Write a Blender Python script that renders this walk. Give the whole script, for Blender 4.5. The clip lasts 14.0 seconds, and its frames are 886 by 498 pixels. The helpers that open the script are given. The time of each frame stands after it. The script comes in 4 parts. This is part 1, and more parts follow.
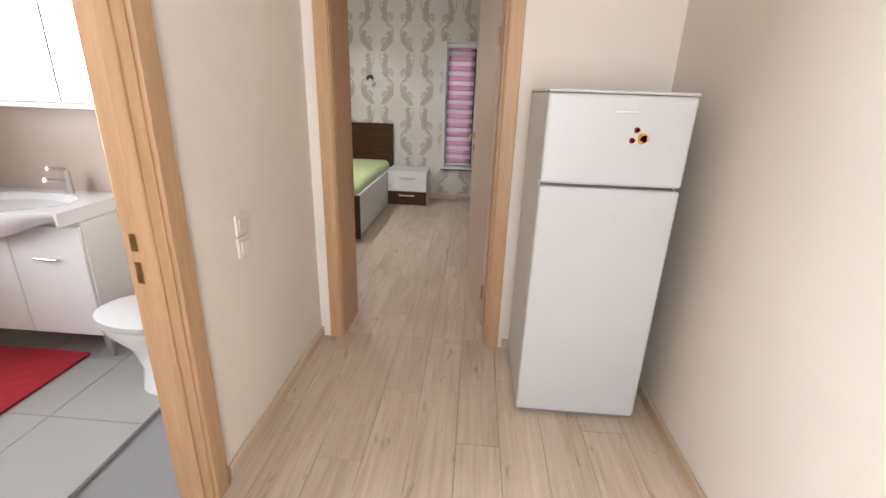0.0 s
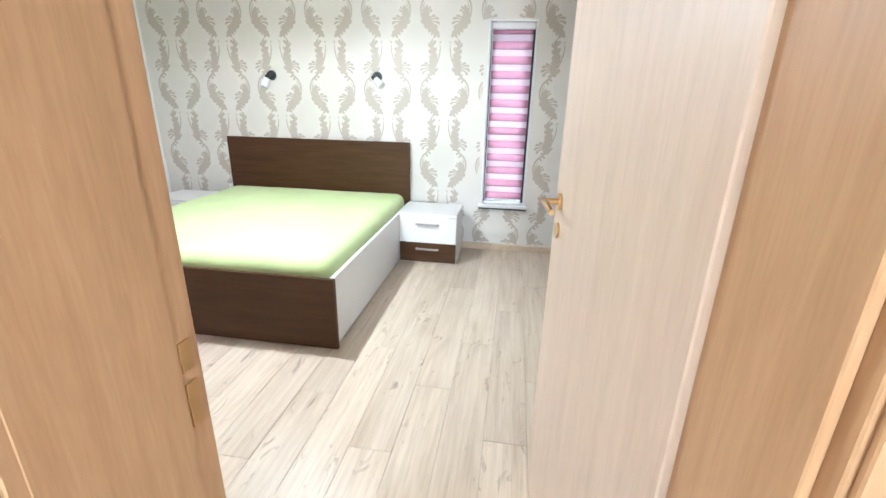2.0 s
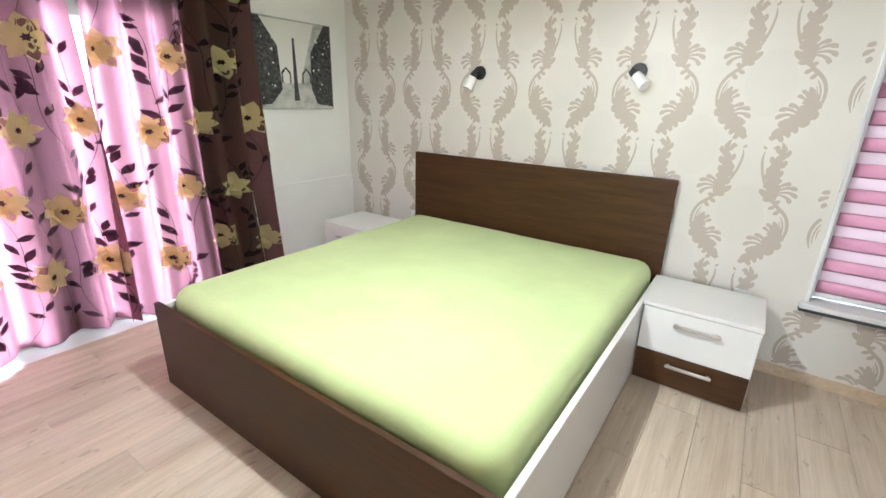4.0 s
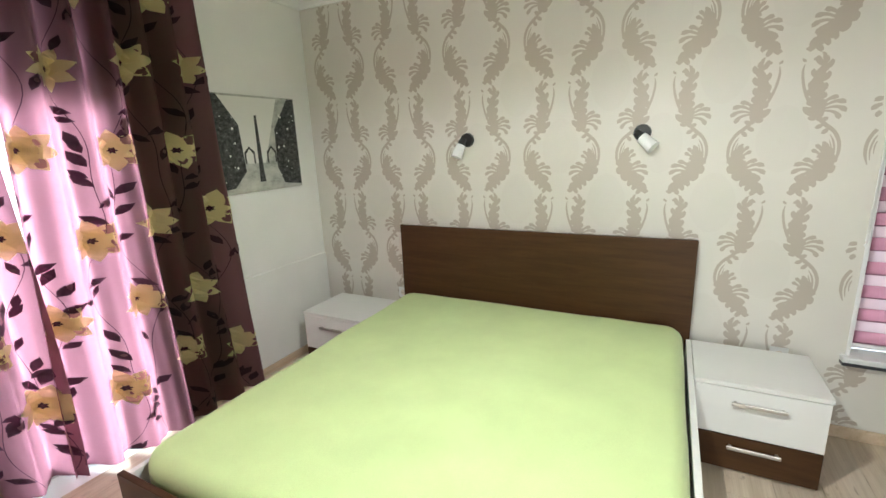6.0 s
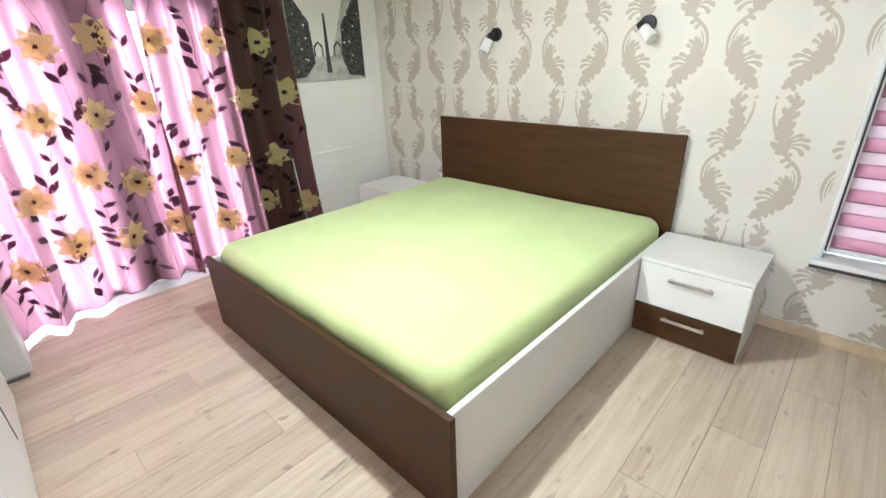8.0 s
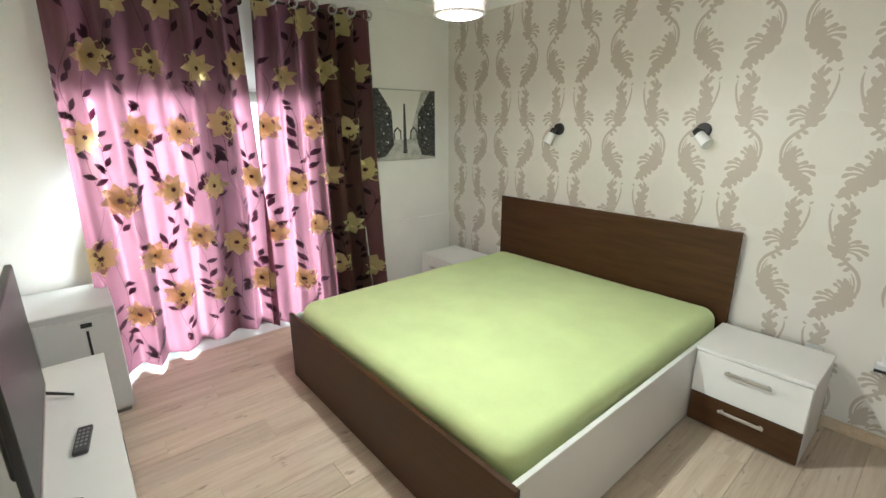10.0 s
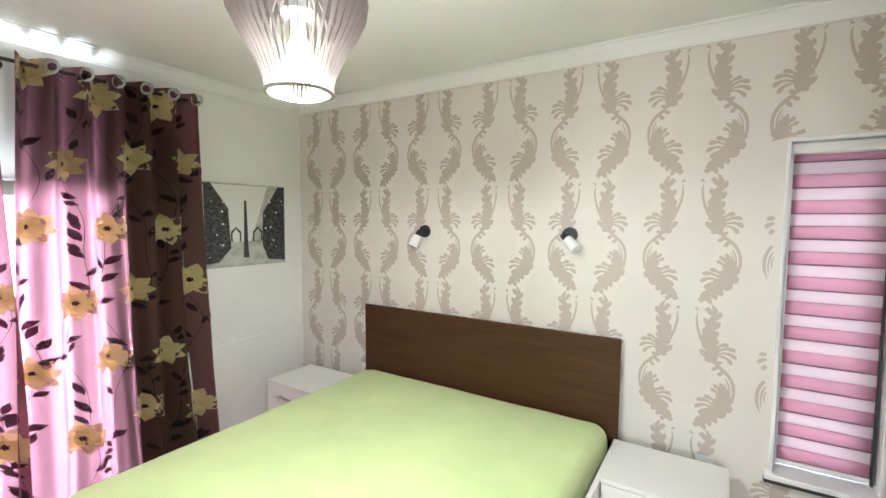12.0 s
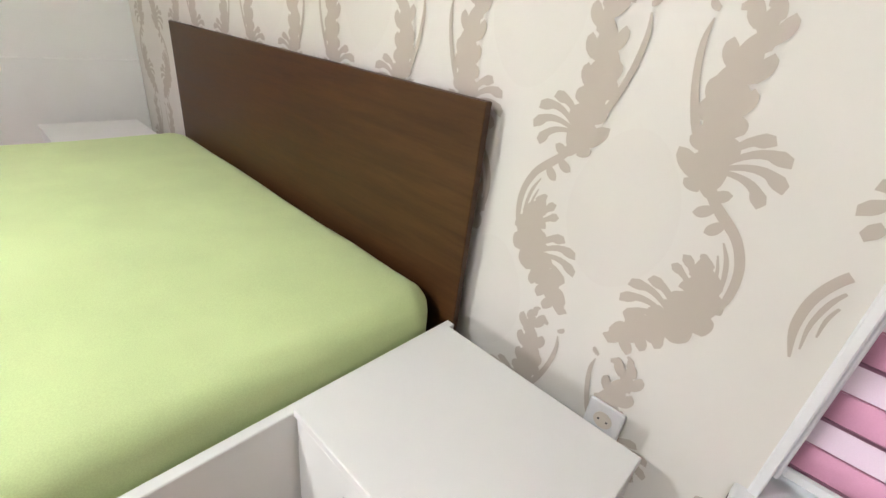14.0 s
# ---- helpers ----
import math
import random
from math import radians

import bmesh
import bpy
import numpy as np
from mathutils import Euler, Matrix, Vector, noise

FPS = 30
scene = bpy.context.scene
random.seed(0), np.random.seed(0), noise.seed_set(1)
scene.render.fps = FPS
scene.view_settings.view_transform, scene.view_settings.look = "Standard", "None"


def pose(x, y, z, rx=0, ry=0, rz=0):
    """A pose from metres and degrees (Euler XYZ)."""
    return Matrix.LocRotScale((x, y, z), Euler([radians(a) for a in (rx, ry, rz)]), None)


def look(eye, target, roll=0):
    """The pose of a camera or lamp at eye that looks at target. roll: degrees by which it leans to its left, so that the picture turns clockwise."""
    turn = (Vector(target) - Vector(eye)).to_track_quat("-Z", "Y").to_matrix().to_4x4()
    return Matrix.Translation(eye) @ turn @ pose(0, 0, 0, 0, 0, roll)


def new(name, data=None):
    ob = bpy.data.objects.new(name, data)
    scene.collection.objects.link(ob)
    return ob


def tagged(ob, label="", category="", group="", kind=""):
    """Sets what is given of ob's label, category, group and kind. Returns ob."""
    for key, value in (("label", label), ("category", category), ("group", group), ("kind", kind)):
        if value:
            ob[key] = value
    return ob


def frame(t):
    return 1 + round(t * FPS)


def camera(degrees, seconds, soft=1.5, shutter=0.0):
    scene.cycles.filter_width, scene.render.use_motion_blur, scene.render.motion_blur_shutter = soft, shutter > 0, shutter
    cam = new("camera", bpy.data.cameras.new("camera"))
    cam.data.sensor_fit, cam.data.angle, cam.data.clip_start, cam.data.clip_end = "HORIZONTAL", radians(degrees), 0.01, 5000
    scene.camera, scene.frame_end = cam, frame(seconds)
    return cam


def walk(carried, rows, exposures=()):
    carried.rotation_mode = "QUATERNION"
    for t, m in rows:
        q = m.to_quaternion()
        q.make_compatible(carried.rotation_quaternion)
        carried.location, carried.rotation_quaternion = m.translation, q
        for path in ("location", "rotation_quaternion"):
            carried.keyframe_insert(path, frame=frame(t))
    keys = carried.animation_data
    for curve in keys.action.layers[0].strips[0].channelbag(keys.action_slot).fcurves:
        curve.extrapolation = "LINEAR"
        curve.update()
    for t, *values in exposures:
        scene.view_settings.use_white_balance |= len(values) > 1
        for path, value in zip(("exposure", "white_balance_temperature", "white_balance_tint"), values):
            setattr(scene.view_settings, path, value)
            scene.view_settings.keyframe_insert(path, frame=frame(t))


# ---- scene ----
cam = camera(89.98, 14.0)
PATH = [
    (0, (2.981, -6.282, 1.463), (2.861, -4.401, 0.793), 2.0),
    (0.5, (2.938, -5.747, 1.472), (2.824, -3.882, 0.758), -1.1),
    (1, (2.917, -5.179, 1.437), (2.784, -3.307, 0.747), 1.3),
    (1.5, (2.822, -4.678, 1.478), (2.661, -2.807, 0.790), 1.8),
    (2, (2.821, -4.234, 1.469), (2.534, -2.370, 0.806), 1.2),
    (2.5, (2.724, -3.815, 1.423), (2.273, -1.982, 0.762), 2.9),
    (3, (2.556, -3.390, 1.373), (1.915, -1.625, 0.684), 1.7),
    (3.5, (2.396, -3.013, 1.346), (1.453, -1.389, 0.657), 0.5),
    (3.7, (2.314, -2.889, 1.373), (1.240, -1.336, 0.714), 1.6),
    (5.8, (1.611, -2.769, 1.629), (0.647, -1.095, 1.110), -2.4),
    (6, (1.676, -2.737, 1.590), (0.784, -1.009, 1.123), -2.4),
    (6.5, (2.058, -2.574, 1.475), (1.080, -0.866, 1.117), 0.8),
    (7, (2.281, -2.674, 1.396), (1.187, -1.081, 0.881), 2.3),
    (7.5, (2.470, -2.745, 1.392), (1.301, -1.322, 0.611), 1.7),
    (7.6, (2.508, -2.751, 1.423), (1.315, -1.379, 0.590), -0.1),
    (9.8, (2.651, -3.013, 1.572), (1.191, -1.789, 0.963), -0.2),
    (10, (2.622, -3.013, 1.642), (1.154, -1.769, 1.098), -0.2),
    (10.5, (2.603, -2.964, 1.651), (1.069, -1.687, 1.519), -0.2),
    (11, (2.552, -2.930, 1.625), (1.035, -1.638, 1.803), -0.2),
    (11.5, (2.418, -3.013, 1.674), (0.983, -1.625, 1.794), -2.2),
    (12, (2.283, -2.642, 1.688), (1.224, -0.950, 1.552), 0.4),
    (12.5, (2.308, -2.115, 1.587), (1.441, -0.345, 1.246), 0.3),
    (13, (2.335, -1.542, 1.447), (1.662, 0.224, 0.793), -1.7),
    (13.5, (2.492, -1.148, 1.299), (1.699, 0.507, 0.504), 0.2),
    (14, (2.431, -0.824, 1.162), (1.269, 0.525, 0.251), 7.3),
]
EXPOSURES = [(0, 0.75, 5950, 12), (0.5, 1.5, 5650, 10), (1, 1.7, 5450, 9), (1.5, 2.05, 5300, 7), (2, 2.15, 5200, 3), (2.5, 2.08, 5200, 3), (3, 1.95, 5450, 3), (3.7, 1.75, 5600, 5), (6, 1.4, 5850, 0), (6.5, 1.55, 5750, 3), (7.5, 1.8, 5550, 3), (10, 1.2, 5950, -1), (11.5, 1.3, 5900, 0), (12.5, 1.95, 5650, 8), (13.5, 1.97, 5650, 8), (14, 1.65, 5850, 9)]
walk(cam, [(t, look(eye, target, roll)) for t, eye, target, roll in PATH], EXPOSURES)
BALCONY_W, WINDOW_W, HALL_W, BATH_W, PENDANT_W = 100, 2.4, 30, 25, 7.0

# ---- world, sun, large lights ----
world = bpy.data.worlds.new("sky")
scene.world = world
world.use_nodes = True
wn = world.node_tree
sky = wn.nodes.new("ShaderNodeTexSky")
sky.sky_type = "NISHITA"
sky.sun_disc = False
sky.sun_elevation = radians(40)
sky.sun_rotation = radians(200)
wn.links.new(sky.outputs[0], wn.nodes["Background"].inputs[0])
wn.nodes["Background"].inputs[1].default_value = 0.14


def lamp(name, kind, m, energy, color, size=1.0, size_y=None):
    data = bpy.data.lights.new(name, kind)
    data.energy = energy
    data.color = color
    if kind == "AREA":
        data.shape = "RECTANGLE"
        data.size = size
        data.size_y = size_y or size
        data.spread = radians(125)
    elif kind in ("POINT", "SPOT"):
        data.shadow_soft_size = size
        if kind == "SPOT":
            data.spot_size, data.spot_blend = radians(180), 0.25
    else:
        data.angle = size
    ob = new(name, data)
    ob.matrix_world = m
    return ob


# soft daylight: a sun behind thin cloud, away from the window side
lamp("sun", "SUN", look((4, 9, 9), (0, 0, 0)), 1.2, (1.0, 0.96, 0.9), radians(12))
# sky light standing in the balcony door, the narrow window, the bathroom window and the room behind the hall
lamp("daylight_balcony", "AREA", look((-4.2, -2.2, 1.45), (2, -2.2, 1.0)), BALCONY_W, (0.97, 0.98, 1.0), 1.2, 1.1)
# added strip lamps, in place of daylight escaping round the curtains at head and south side
leak = lamp("daylight_fill_door_head", "AREA", pose(-0.831, -2.2, 1.87, 180, 0, 0), 0.9, (0.97, 0.98, 1.0), 0.02, 1.5)
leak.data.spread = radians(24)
leak = lamp("daylight_fill_door_side", "AREA", look((-0.80, -2.955, 0.98), (-0.60, -3.65, 1.15)), 3.6, (0.97, 0.98, 1.0), 0.06, 1.6)
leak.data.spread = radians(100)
lamp("daylight_window", "AREA", look((2.77, 0.32, 1.3), (2.77, -2, 1.25)), WINDOW_W, (0.95, 0.97, 1.0), 0.42, 1.7)
# the hall's own source is unseen; this lamp is assumed daylight from behind
lamp("daylight_hall", "AREA", look((3.3, -8.5, 1.4), (2.3, -6.2, 2.2)), HALL_W, (1.0, 0.97, 0.94), 0.8, 1.8)
lamp("daylight_bathroom", "AREA", look((-0.21, -5.3, 1.6), (2, -5.3, 1.4)), BATH_W, (1.0, 0.98, 0.95), 1.0, 1.0)
lamp("pendant_bulb", "POINT", pose(1.30, -1.81, 2.107), PENDANT_W, (1.0, 0.96, 0.90), 0.034)
lamp("pendant_beam", "SPOT", look((1.30, -1.81, 2.06), (1.30, -1.81, 0)), PENDANT_W * 5.0, (1.0, 0.96, 0.90), 0.034)

# ---- materials ----


def material(name, color=(0.8, 0.8, 0.8), rough=0.5, metal=0.0, spec=0.5):
    m = bpy.data.materials.new(name)
    m.use_nodes = True
    b = m.node_tree.nodes["Principled BSDF"]
    b.inputs["Base Color"].default_value = (*color, 1)
    b.inputs["Roughness"].default_value = rough
    b.inputs["Metallic"].default_value = metal
    b.inputs["Specular IOR Level"].default_value = spec
    return m


class Nodes:
    """Short hand for a material's node tree."""

    def __init__(self, m):
        self.t = m.node_tree
        self.b = self.t.nodes["Principled BSDF"]

    def add(self, kind, **values):
        n = self.t.nodes.new(kind)
        for k, v in values.items():
            n.inputs[k.replace("_", " ")].default_value = v
        return n

    def link(self, a, b):
        self.t.links.new(a, b)

    def coords(self, scale=(1, 1, 1), which="Object"):
        tc = self.add("ShaderNodeTexCoord")
        mp = self.add("ShaderNodeMapping")
        mp.inputs["Scale"].default_value = scale
        self.link(tc.outputs[which], mp.inputs[0])
        return mp.outputs[0]

    def noise(self, vec, scale, detail=4.0, rough=0.55, distort=0.0):
        n = self.add("ShaderNodeTexNoise", Scale=scale, Detail=detail, Roughness=rough, Distortion=distort)
        self.link(vec, n.inputs["Vector"])
        return n.outputs["Fac"]

    def ramp(self, fac, *stops):
        r = self.add("ShaderNodeValToRGB")
        e = r.color_ramp.elements
        while len(e) < len(stops):
            e.new(0.5)
        for i, (p, c) in enumerate(stops):
            e[i].position = p
            e[i].color = (*c, 1)
        self.link(fac, r.inputs[0])
        return r.outputs[0]

    def mix(self, fac, a, b, how="MIX"):
        n = self.t.nodes.new("ShaderNodeMix")
        n.data_type = "RGBA"
        n.blend_type = how
        for v, s in ((fac, n.inputs[0]), (a, n.inputs[6]), (b, n.inputs[7])):
            if isinstance(v, (int, float)):
                s.default_value = v
            elif isinstance(v, tuple):
                s.default_value = (*v, 1)
            else:
                self.link(v, s)
        return n.outputs[2]

    def bump(self, height, strength=0.2, distance=0.002):
        n = self.add("ShaderNodeBump", Strength=strength, Distance=distance)
        self.link(height, n.inputs["Height"])
        self.link(n.outputs[0], self.b.inputs["Normal"])

    def color(self, c):
        self.link(c, self.b.inputs["Base Color"])

    def rough(self, fac, lo, hi):
        n = self.add("ShaderNodeMapRange")
        n.inputs["To Min"].default_value = lo
        n.inputs["To Max"].default_value = hi
        self.link(fac, n.inputs[0])
        self.link(n.outputs[0], self.b.inputs["Roughness"])


def scaled(c, k):
    return tuple(min(1.0, v * k) for v in c)


def plaster(name, color, rough=0.75):
    m = material(name, color, rough, spec=0.3)
    n = Nodes(m)
    v = n.coords()
    big = n.noise(v, 1.3, 3)
    fine = n.noise(v, 90, 3)
    n.color(n.ramp(big, (0.3, scaled(color, 0.94)), (0.7, scaled(color, 1.03))))
    n.bump(fine, 0.12, 0.001)
    return m


def wood(name, dark, mid, light, along="Y", rough=0.42, scale=1.0, contrast=1.0):
    """Grain that runs along one axis of the object."""
    m = material(name, mid, rough, spec=0.35)
    n = Nodes(m)
    s = {"X": (0.7, 9, 9), "Y": (9, 0.7, 9), "Z": (9, 9, 0.7)}[along]
    v = n.coords(tuple(k * scale for k in s))
    g = n.noise(v, 2.2, 7, 0.62, 0.6)
    fine = n.noise(v, 14, 3, 0.6)
    w = 0.16 / contrast
    c = n.ramp(g, (0.5 - w, dark), (0.5, mid), (0.5 + w, light))
    c = n.mix(0.25, c, n.ramp(fine, (0.3, scaled(dark, 0.9)), (0.65, light)))
    n.color(c)
    n.rough(g, rough - 0.06, rough + 0.08)
    n.bump(fine, 0.12, 0.0008)
    return m


def lacquer(name, color, rough=0.3):
    """Melamine or lacquered board with faint smudges."""
    m = material(name, color, rough)
    n = Nodes(m)
    v = n.coords()
    s = n.noise(v, 5, 4)
    n.color(n.ramp(s, (0.3, scaled(color, 0.985)), (0.7, scaled(color, 1.01))))
    n.rough(s, rough - 0.02, rough + 0.04)
    return m


def laminate(name):
    """Pale oak boards: soft streaks, cathedral figure, scattered dark knots and cracks, a tone of its own for each board."""
    m = material(name, (0.6, 0.48, 0.36), 0.36, spec=0.4)
    n = Nodes(m)
    info = n.add("ShaderNodeObjectInfo")
    v = n.coords()
    comb = n.add("ShaderNodeCombineXYZ")
    for i in range(3):
        n.link(info.outputs["Random"], comb.inputs[i])
    far = n.add("ShaderNodeVectorMath")
    far.operation = "SCALE"
    far.inputs["Scale"].default_value = 83.0
    n.link(comb.outputs[0], far.inputs[0])
    shift = n.add("ShaderNodeVectorMath")
    shift.operation = "ADD"
    n.link(v, shift.inputs[0])
    n.link(far.outputs[0], shift.inputs[1])

    def stretched(sx, sy):
        mp = n.add("ShaderNodeMapping")
        mp.inputs["Scale"].default_value = (sx, sy, 1.0)
        n.link(shift.outputs[0], mp.inputs[0])
        return mp.outputs[0]

    broad = n.noise(stretched(7, 1.3), 1.0, 4, 0.55, 0.5)
    streak = n.noise(stretched(38, 1.6), 1.0, 5, 0.6, 0.3)
    fine = n.noise(stretched(170, 5), 1.0, 3, 0.6)
    knot = n.noise(stretched(17, 5.5), 1.0, 3, 0.6, 0.8)
    c = n.ramp(broad, (0.30, (0.50, 0.385, 0.27)), (0.50, (0.655, 0.54, 0.415)), (0.72, (0.735, 0.635, 0.515)))
    c = n.mix(0.38, c, n.ramp(streak, (0.32, (0.43, 0.325, 0.225)), (0.60, (0.74, 0.64, 0.52))))
    c = n.mix(0.14, c, n.ramp(fine, (0.35, (0.36, 0.27, 0.18)), (0.62, (0.74, 0.64, 0.52))))
    c = n.mix(n.ramp(knot, (0.625, (0, 0, 0)), (0.74, (0.65, 0.65, 0.65))), c, (0.215, 0.150, 0.10))
    tone = n.add("ShaderNodeMapRange")
    tone.inputs["To Min"].default_value = 0.90
    tone.inputs["To Max"].default_value = 1.06
    n.link(info.outputs["Random"], tone.inputs[0])
    n.color(n.mix(1.0, c, tone.outputs[0], "MULTIPLY"))
    n.rough(streak, 0.30, 0.44)
    n.bump(fine, 0.10, 0.0006)
    return m


WHITE_WALL = plaster("white_plaster", (0.85, 0.84, 0.81))
CREAM_WALL = plaster("cream_plaster", (0.80, 0.735, 0.655))
CEILING_PAINT = plaster("ceiling_paint", (0.86, 0.86, 0.84))
PAPER = plaster("wallpaper_ground", (0.72, 0.685, 0.63), 0.55)
PAPER_OVAL = plaster("wallpaper_medallion", (0.703, 0.665, 0.61), 0.5)
PAPER_INK = plaster("wallpaper_ornament", (0.50, 0.44, 0.375), 0.42)
LAMINATE = laminate("oak_laminate")
OAK_FRAME = wood("oak_door_frame", (0.43, 0.26, 0.13), (0.51, 0.315, 0.165), (0.57, 0.37, 0.205), "Z", 0.42, 1.2, 0.7)
OAK_LEAF = wood("pale_oak_leaf", (0.56, 0.45, 0.35), (0.64, 0.52, 0.41), (0.70, 0.58, 0.47), "Z", 0.42, 1.2, 0.7)
OAK_BASE = wood("oak_skirting", (0.52, 0.39, 0.26), (0.60, 0.47, 0.33), (0.66, 0.53, 0.39), "Y", 0.42)
WENGE = wood("wenge_board", (0.042, 0.0165, 0.0045), (0.058, 0.024, 0.007), (0.074, 0.032, 0.010), "X", 0.44, 1.4)
WENGE.node_tree.nodes["Principled BSDF"].inputs["Specular IOR Level"].default_value = 0.3
WENGE_UP = wood("wenge_door_board", (0.05, 0.022, 0.012), (0.068, 0.030, 0.017), (0.086, 0.040, 0.024), "Z", 0.26, 1.4, 0.35)
WHITE_BOARD = lacquer("white_melamine", (0.80, 0.79, 0.77), 0.32)
WHITE_GLOSS = lacquer("white_enamel", (0.62, 0.615, 0.61), 0.36)
WHITE_PVC = lacquer("white_pvc", (0.82, 0.82, 0.82), 0.3)
CERAMIC = lacquer("ceramic", (0.84, 0.84, 0.84), 0.08)
STEEL = material("brushed_steel", (0.62, 0.60, 0.57), 0.32, 1.0)
ALU = lacquer("white_aluminium_profile", (0.66, 0.68, 0.70), 0.3)
CREAM_PLASTIC = lacquer("cream_plastic", (0.77, 0.70, 0.615), 0.4)
BRASS = material("aged_brass", (0.55, 0.36, 0.16), 0.28, 1.0)
BLACK = lacquer("black_plastic", (0.015, 0.014, 0.014), 0.4)
ANTHRACITE = lacquer("anthracite_frame", (0.035, 0.035, 0.04), 0.35)
GASKET = material("grey_gasket", (0.25, 0.25, 0.26), 0.7)
MIRROR = material("mirror_glass", (0.86, 0.88, 0.87), 0.015, 1.0)
GROUT = material("laminate_joint", (0.33, 0.25, 0.17), 0.8)


def glass_material():
    m = bpy.data.materials.new("clear_glass")
    m.use_nodes = True
    b = m.node_tree.nodes["Principled BSDF"]
    b.inputs["Base Color"].default_value = (0.95, 0.98, 0.97, 1)
    b.inputs["Roughness"].default_value = 0.0
    b.inputs["Transmission Weight"].default_value = 1.0
    b.inputs["IOR"].default_value = 1.45
    return m


GLASS = glass_material()


def cloth(name, color, see, thick=0.5, rough=0.9):
    """Woven cloth: light comes off its face and also through it, tinted by `see`."""
    m = bpy.data.materials.new(name)
    m.use_nodes = True
    t = m.node_tree
    n = Nodes(m)
    v = n.coords()
    weave = n.noise(v, 420, 2)
    blot = n.noise(v, 3.5, 3)
    n.b.inputs["Roughness"].default_value = rough
    n.b.inputs["Specular IOR Level"].default_value = 0.15
    n.b.inputs["Sheen Weight"].default_value = 0.2
    n.color(n.mix(0.3, n.ramp(blot, (0.3, scaled(color, 0.9)), (0.7, scaled(color, 1.06))), n.ramp(weave, (0.35, scaled(color, 0.8)), (0.65, scaled(color, 1.1)))))
    n.bump(weave, 0.15, 0.0006)
    if see:
        tr = n.add("ShaderNodeBsdfTranslucent")
        tr.inputs[0].default_value = (*see, 1)
        mx = n.add("ShaderNodeMixShader")
        mx.inputs[0].default_value = thick
        n.link(n.b.outputs[0], mx.inputs[1])
        n.link(tr.outputs[0], mx.inputs[2])
        n.link(mx.outputs[0], t.nodes["Material Output"].inputs[0])
    return m


SHEET = cloth("green_fitted_sheet", (0.60, 0.71, 0.34), None, 0)
CURTAIN = cloth("taupe_sateen_curtain", (0.034, 0.033, 0.016), (0.80, 0.34, 0.46), 0.27)
CURTAIN.node_tree.nodes["Principled BSDF"].inputs["Sheen Weight"].default_value = 0.0
SILVER = material("silver_ring", (0.72, 0.70, 0.67), 0.35, 0.5)
PETAL = cloth("ochre_woven_petal", (0.64, 0.53, 0.27), (0.95, 0.88, 0.50), 0.5)
LEAF_CLOTH = cloth("dark_woven_leaf", (0.018, 0.012, 0.014), (0.14, 0.04, 0.08), 0.4)
BLIND_ROSE = cloth("rose_blind_band", (0.38, 0.17, 0.23), (0.38, 0.18, 0.23), 0.42)
BLIND_HEM_SHADOW = cloth("mauve_blind_hem_shadow", (0.27, 0.13, 0.18), (0.28, 0.12, 0.18), 0.3)
BLIND_SHEER = cloth("sheer_blind_band", (0.76, 0.66, 0.69), (0.72, 0.61, 0.65), 0.5)
RUG = cloth("red_bath_rug", (0.42, 0.012, 0.03), None, 0)
OPAL = cloth("opal_shade_strip", (0.34, 0.30, 0.28), (0.34, 0.29, 0.26), 0.32, 0.35)

# ---- builders ----


def box(bm, x0, x1, y0, y1, z0, z1, bevel=0.0, segments=1):
    c = Vector(((x0 + x1) / 2, (y0 + y1) / 2, (z0 + z1) / 2))
    m = Matrix.Translation(c) @ Matrix.Diagonal((abs(x1 - x0), abs(y1 - y0), abs(z1 - z0), 1))
    vs = bmesh.ops.create_cube(bm, size=1.0, matrix=m)["verts"]
    if bevel:
        es = list({e for v in vs for e in v.link_edges})
        bmesh.ops.bevel(bm, geom=es, offset=bevel, segments=segments, profile=0.5, affect="EDGES", clamp_overlap=True)
    return bm


def boxes(*rows, bevel=0.0, segments=1):
    bm = bmesh.new()
    for r in rows:
        box(bm, *r, bevel=bevel, segments=segments)
    return bm


def tube(bm, a, b, r0, r1=None, seg=16):
    a, b = Vector(a), Vector(b)
    d = b - a
    m = Matrix.Translation((a + b) / 2) @ d.to_track_quat("Z", "Y").to_matrix().to_4x4()
    bmesh.ops.create_cone(bm, cap_ends=True, segments=seg, radius1=r0, radius2=r0 if r1 is None else r1, depth=d.length, matrix=m)
    return bm


def lathe(bm, profile, seg=32, axis=(0, 0), capped=True):
    """Turn (r, z) pairs about a vertical axis."""
    rings = []
    for r, z in profile:
        rings.append([bm.verts.new((axis[0] + r * math.cos(2 * math.pi * i / seg), axis[1] + r * math.sin(2 * math.pi * i / seg), z)) for i in range(seg)])
    for a, b in zip(rings, rings[1:]):
        for i in range(seg):
            bm.faces.new((a[i], a[(i + 1) % seg], b[(i + 1) % seg], b[i]))
    for ring, flip in ((rings[0], True), (rings[-1], False)) if capped else ():
        if (Vector(ring[0].co) - Vector(ring[seg // 2].co)).length > 1e-4:
            bm.faces.new(ring[::-1] if flip else ring)
    return bm


def grid_surface(bm, f, nu, nv):
    """A sheet from f(u, v), u and v in 0 to 1."""
    vs = [[bm.verts.new(f(i / nu, j / nv)) for j in range(nv + 1)] for i in range(nu + 1)]
    for i in range(nu):
        for j in range(nv):
            bm.faces.new((vs[i][j], vs[i + 1][j], vs[i + 1][j + 1], vs[i][j + 1]))
    return bm


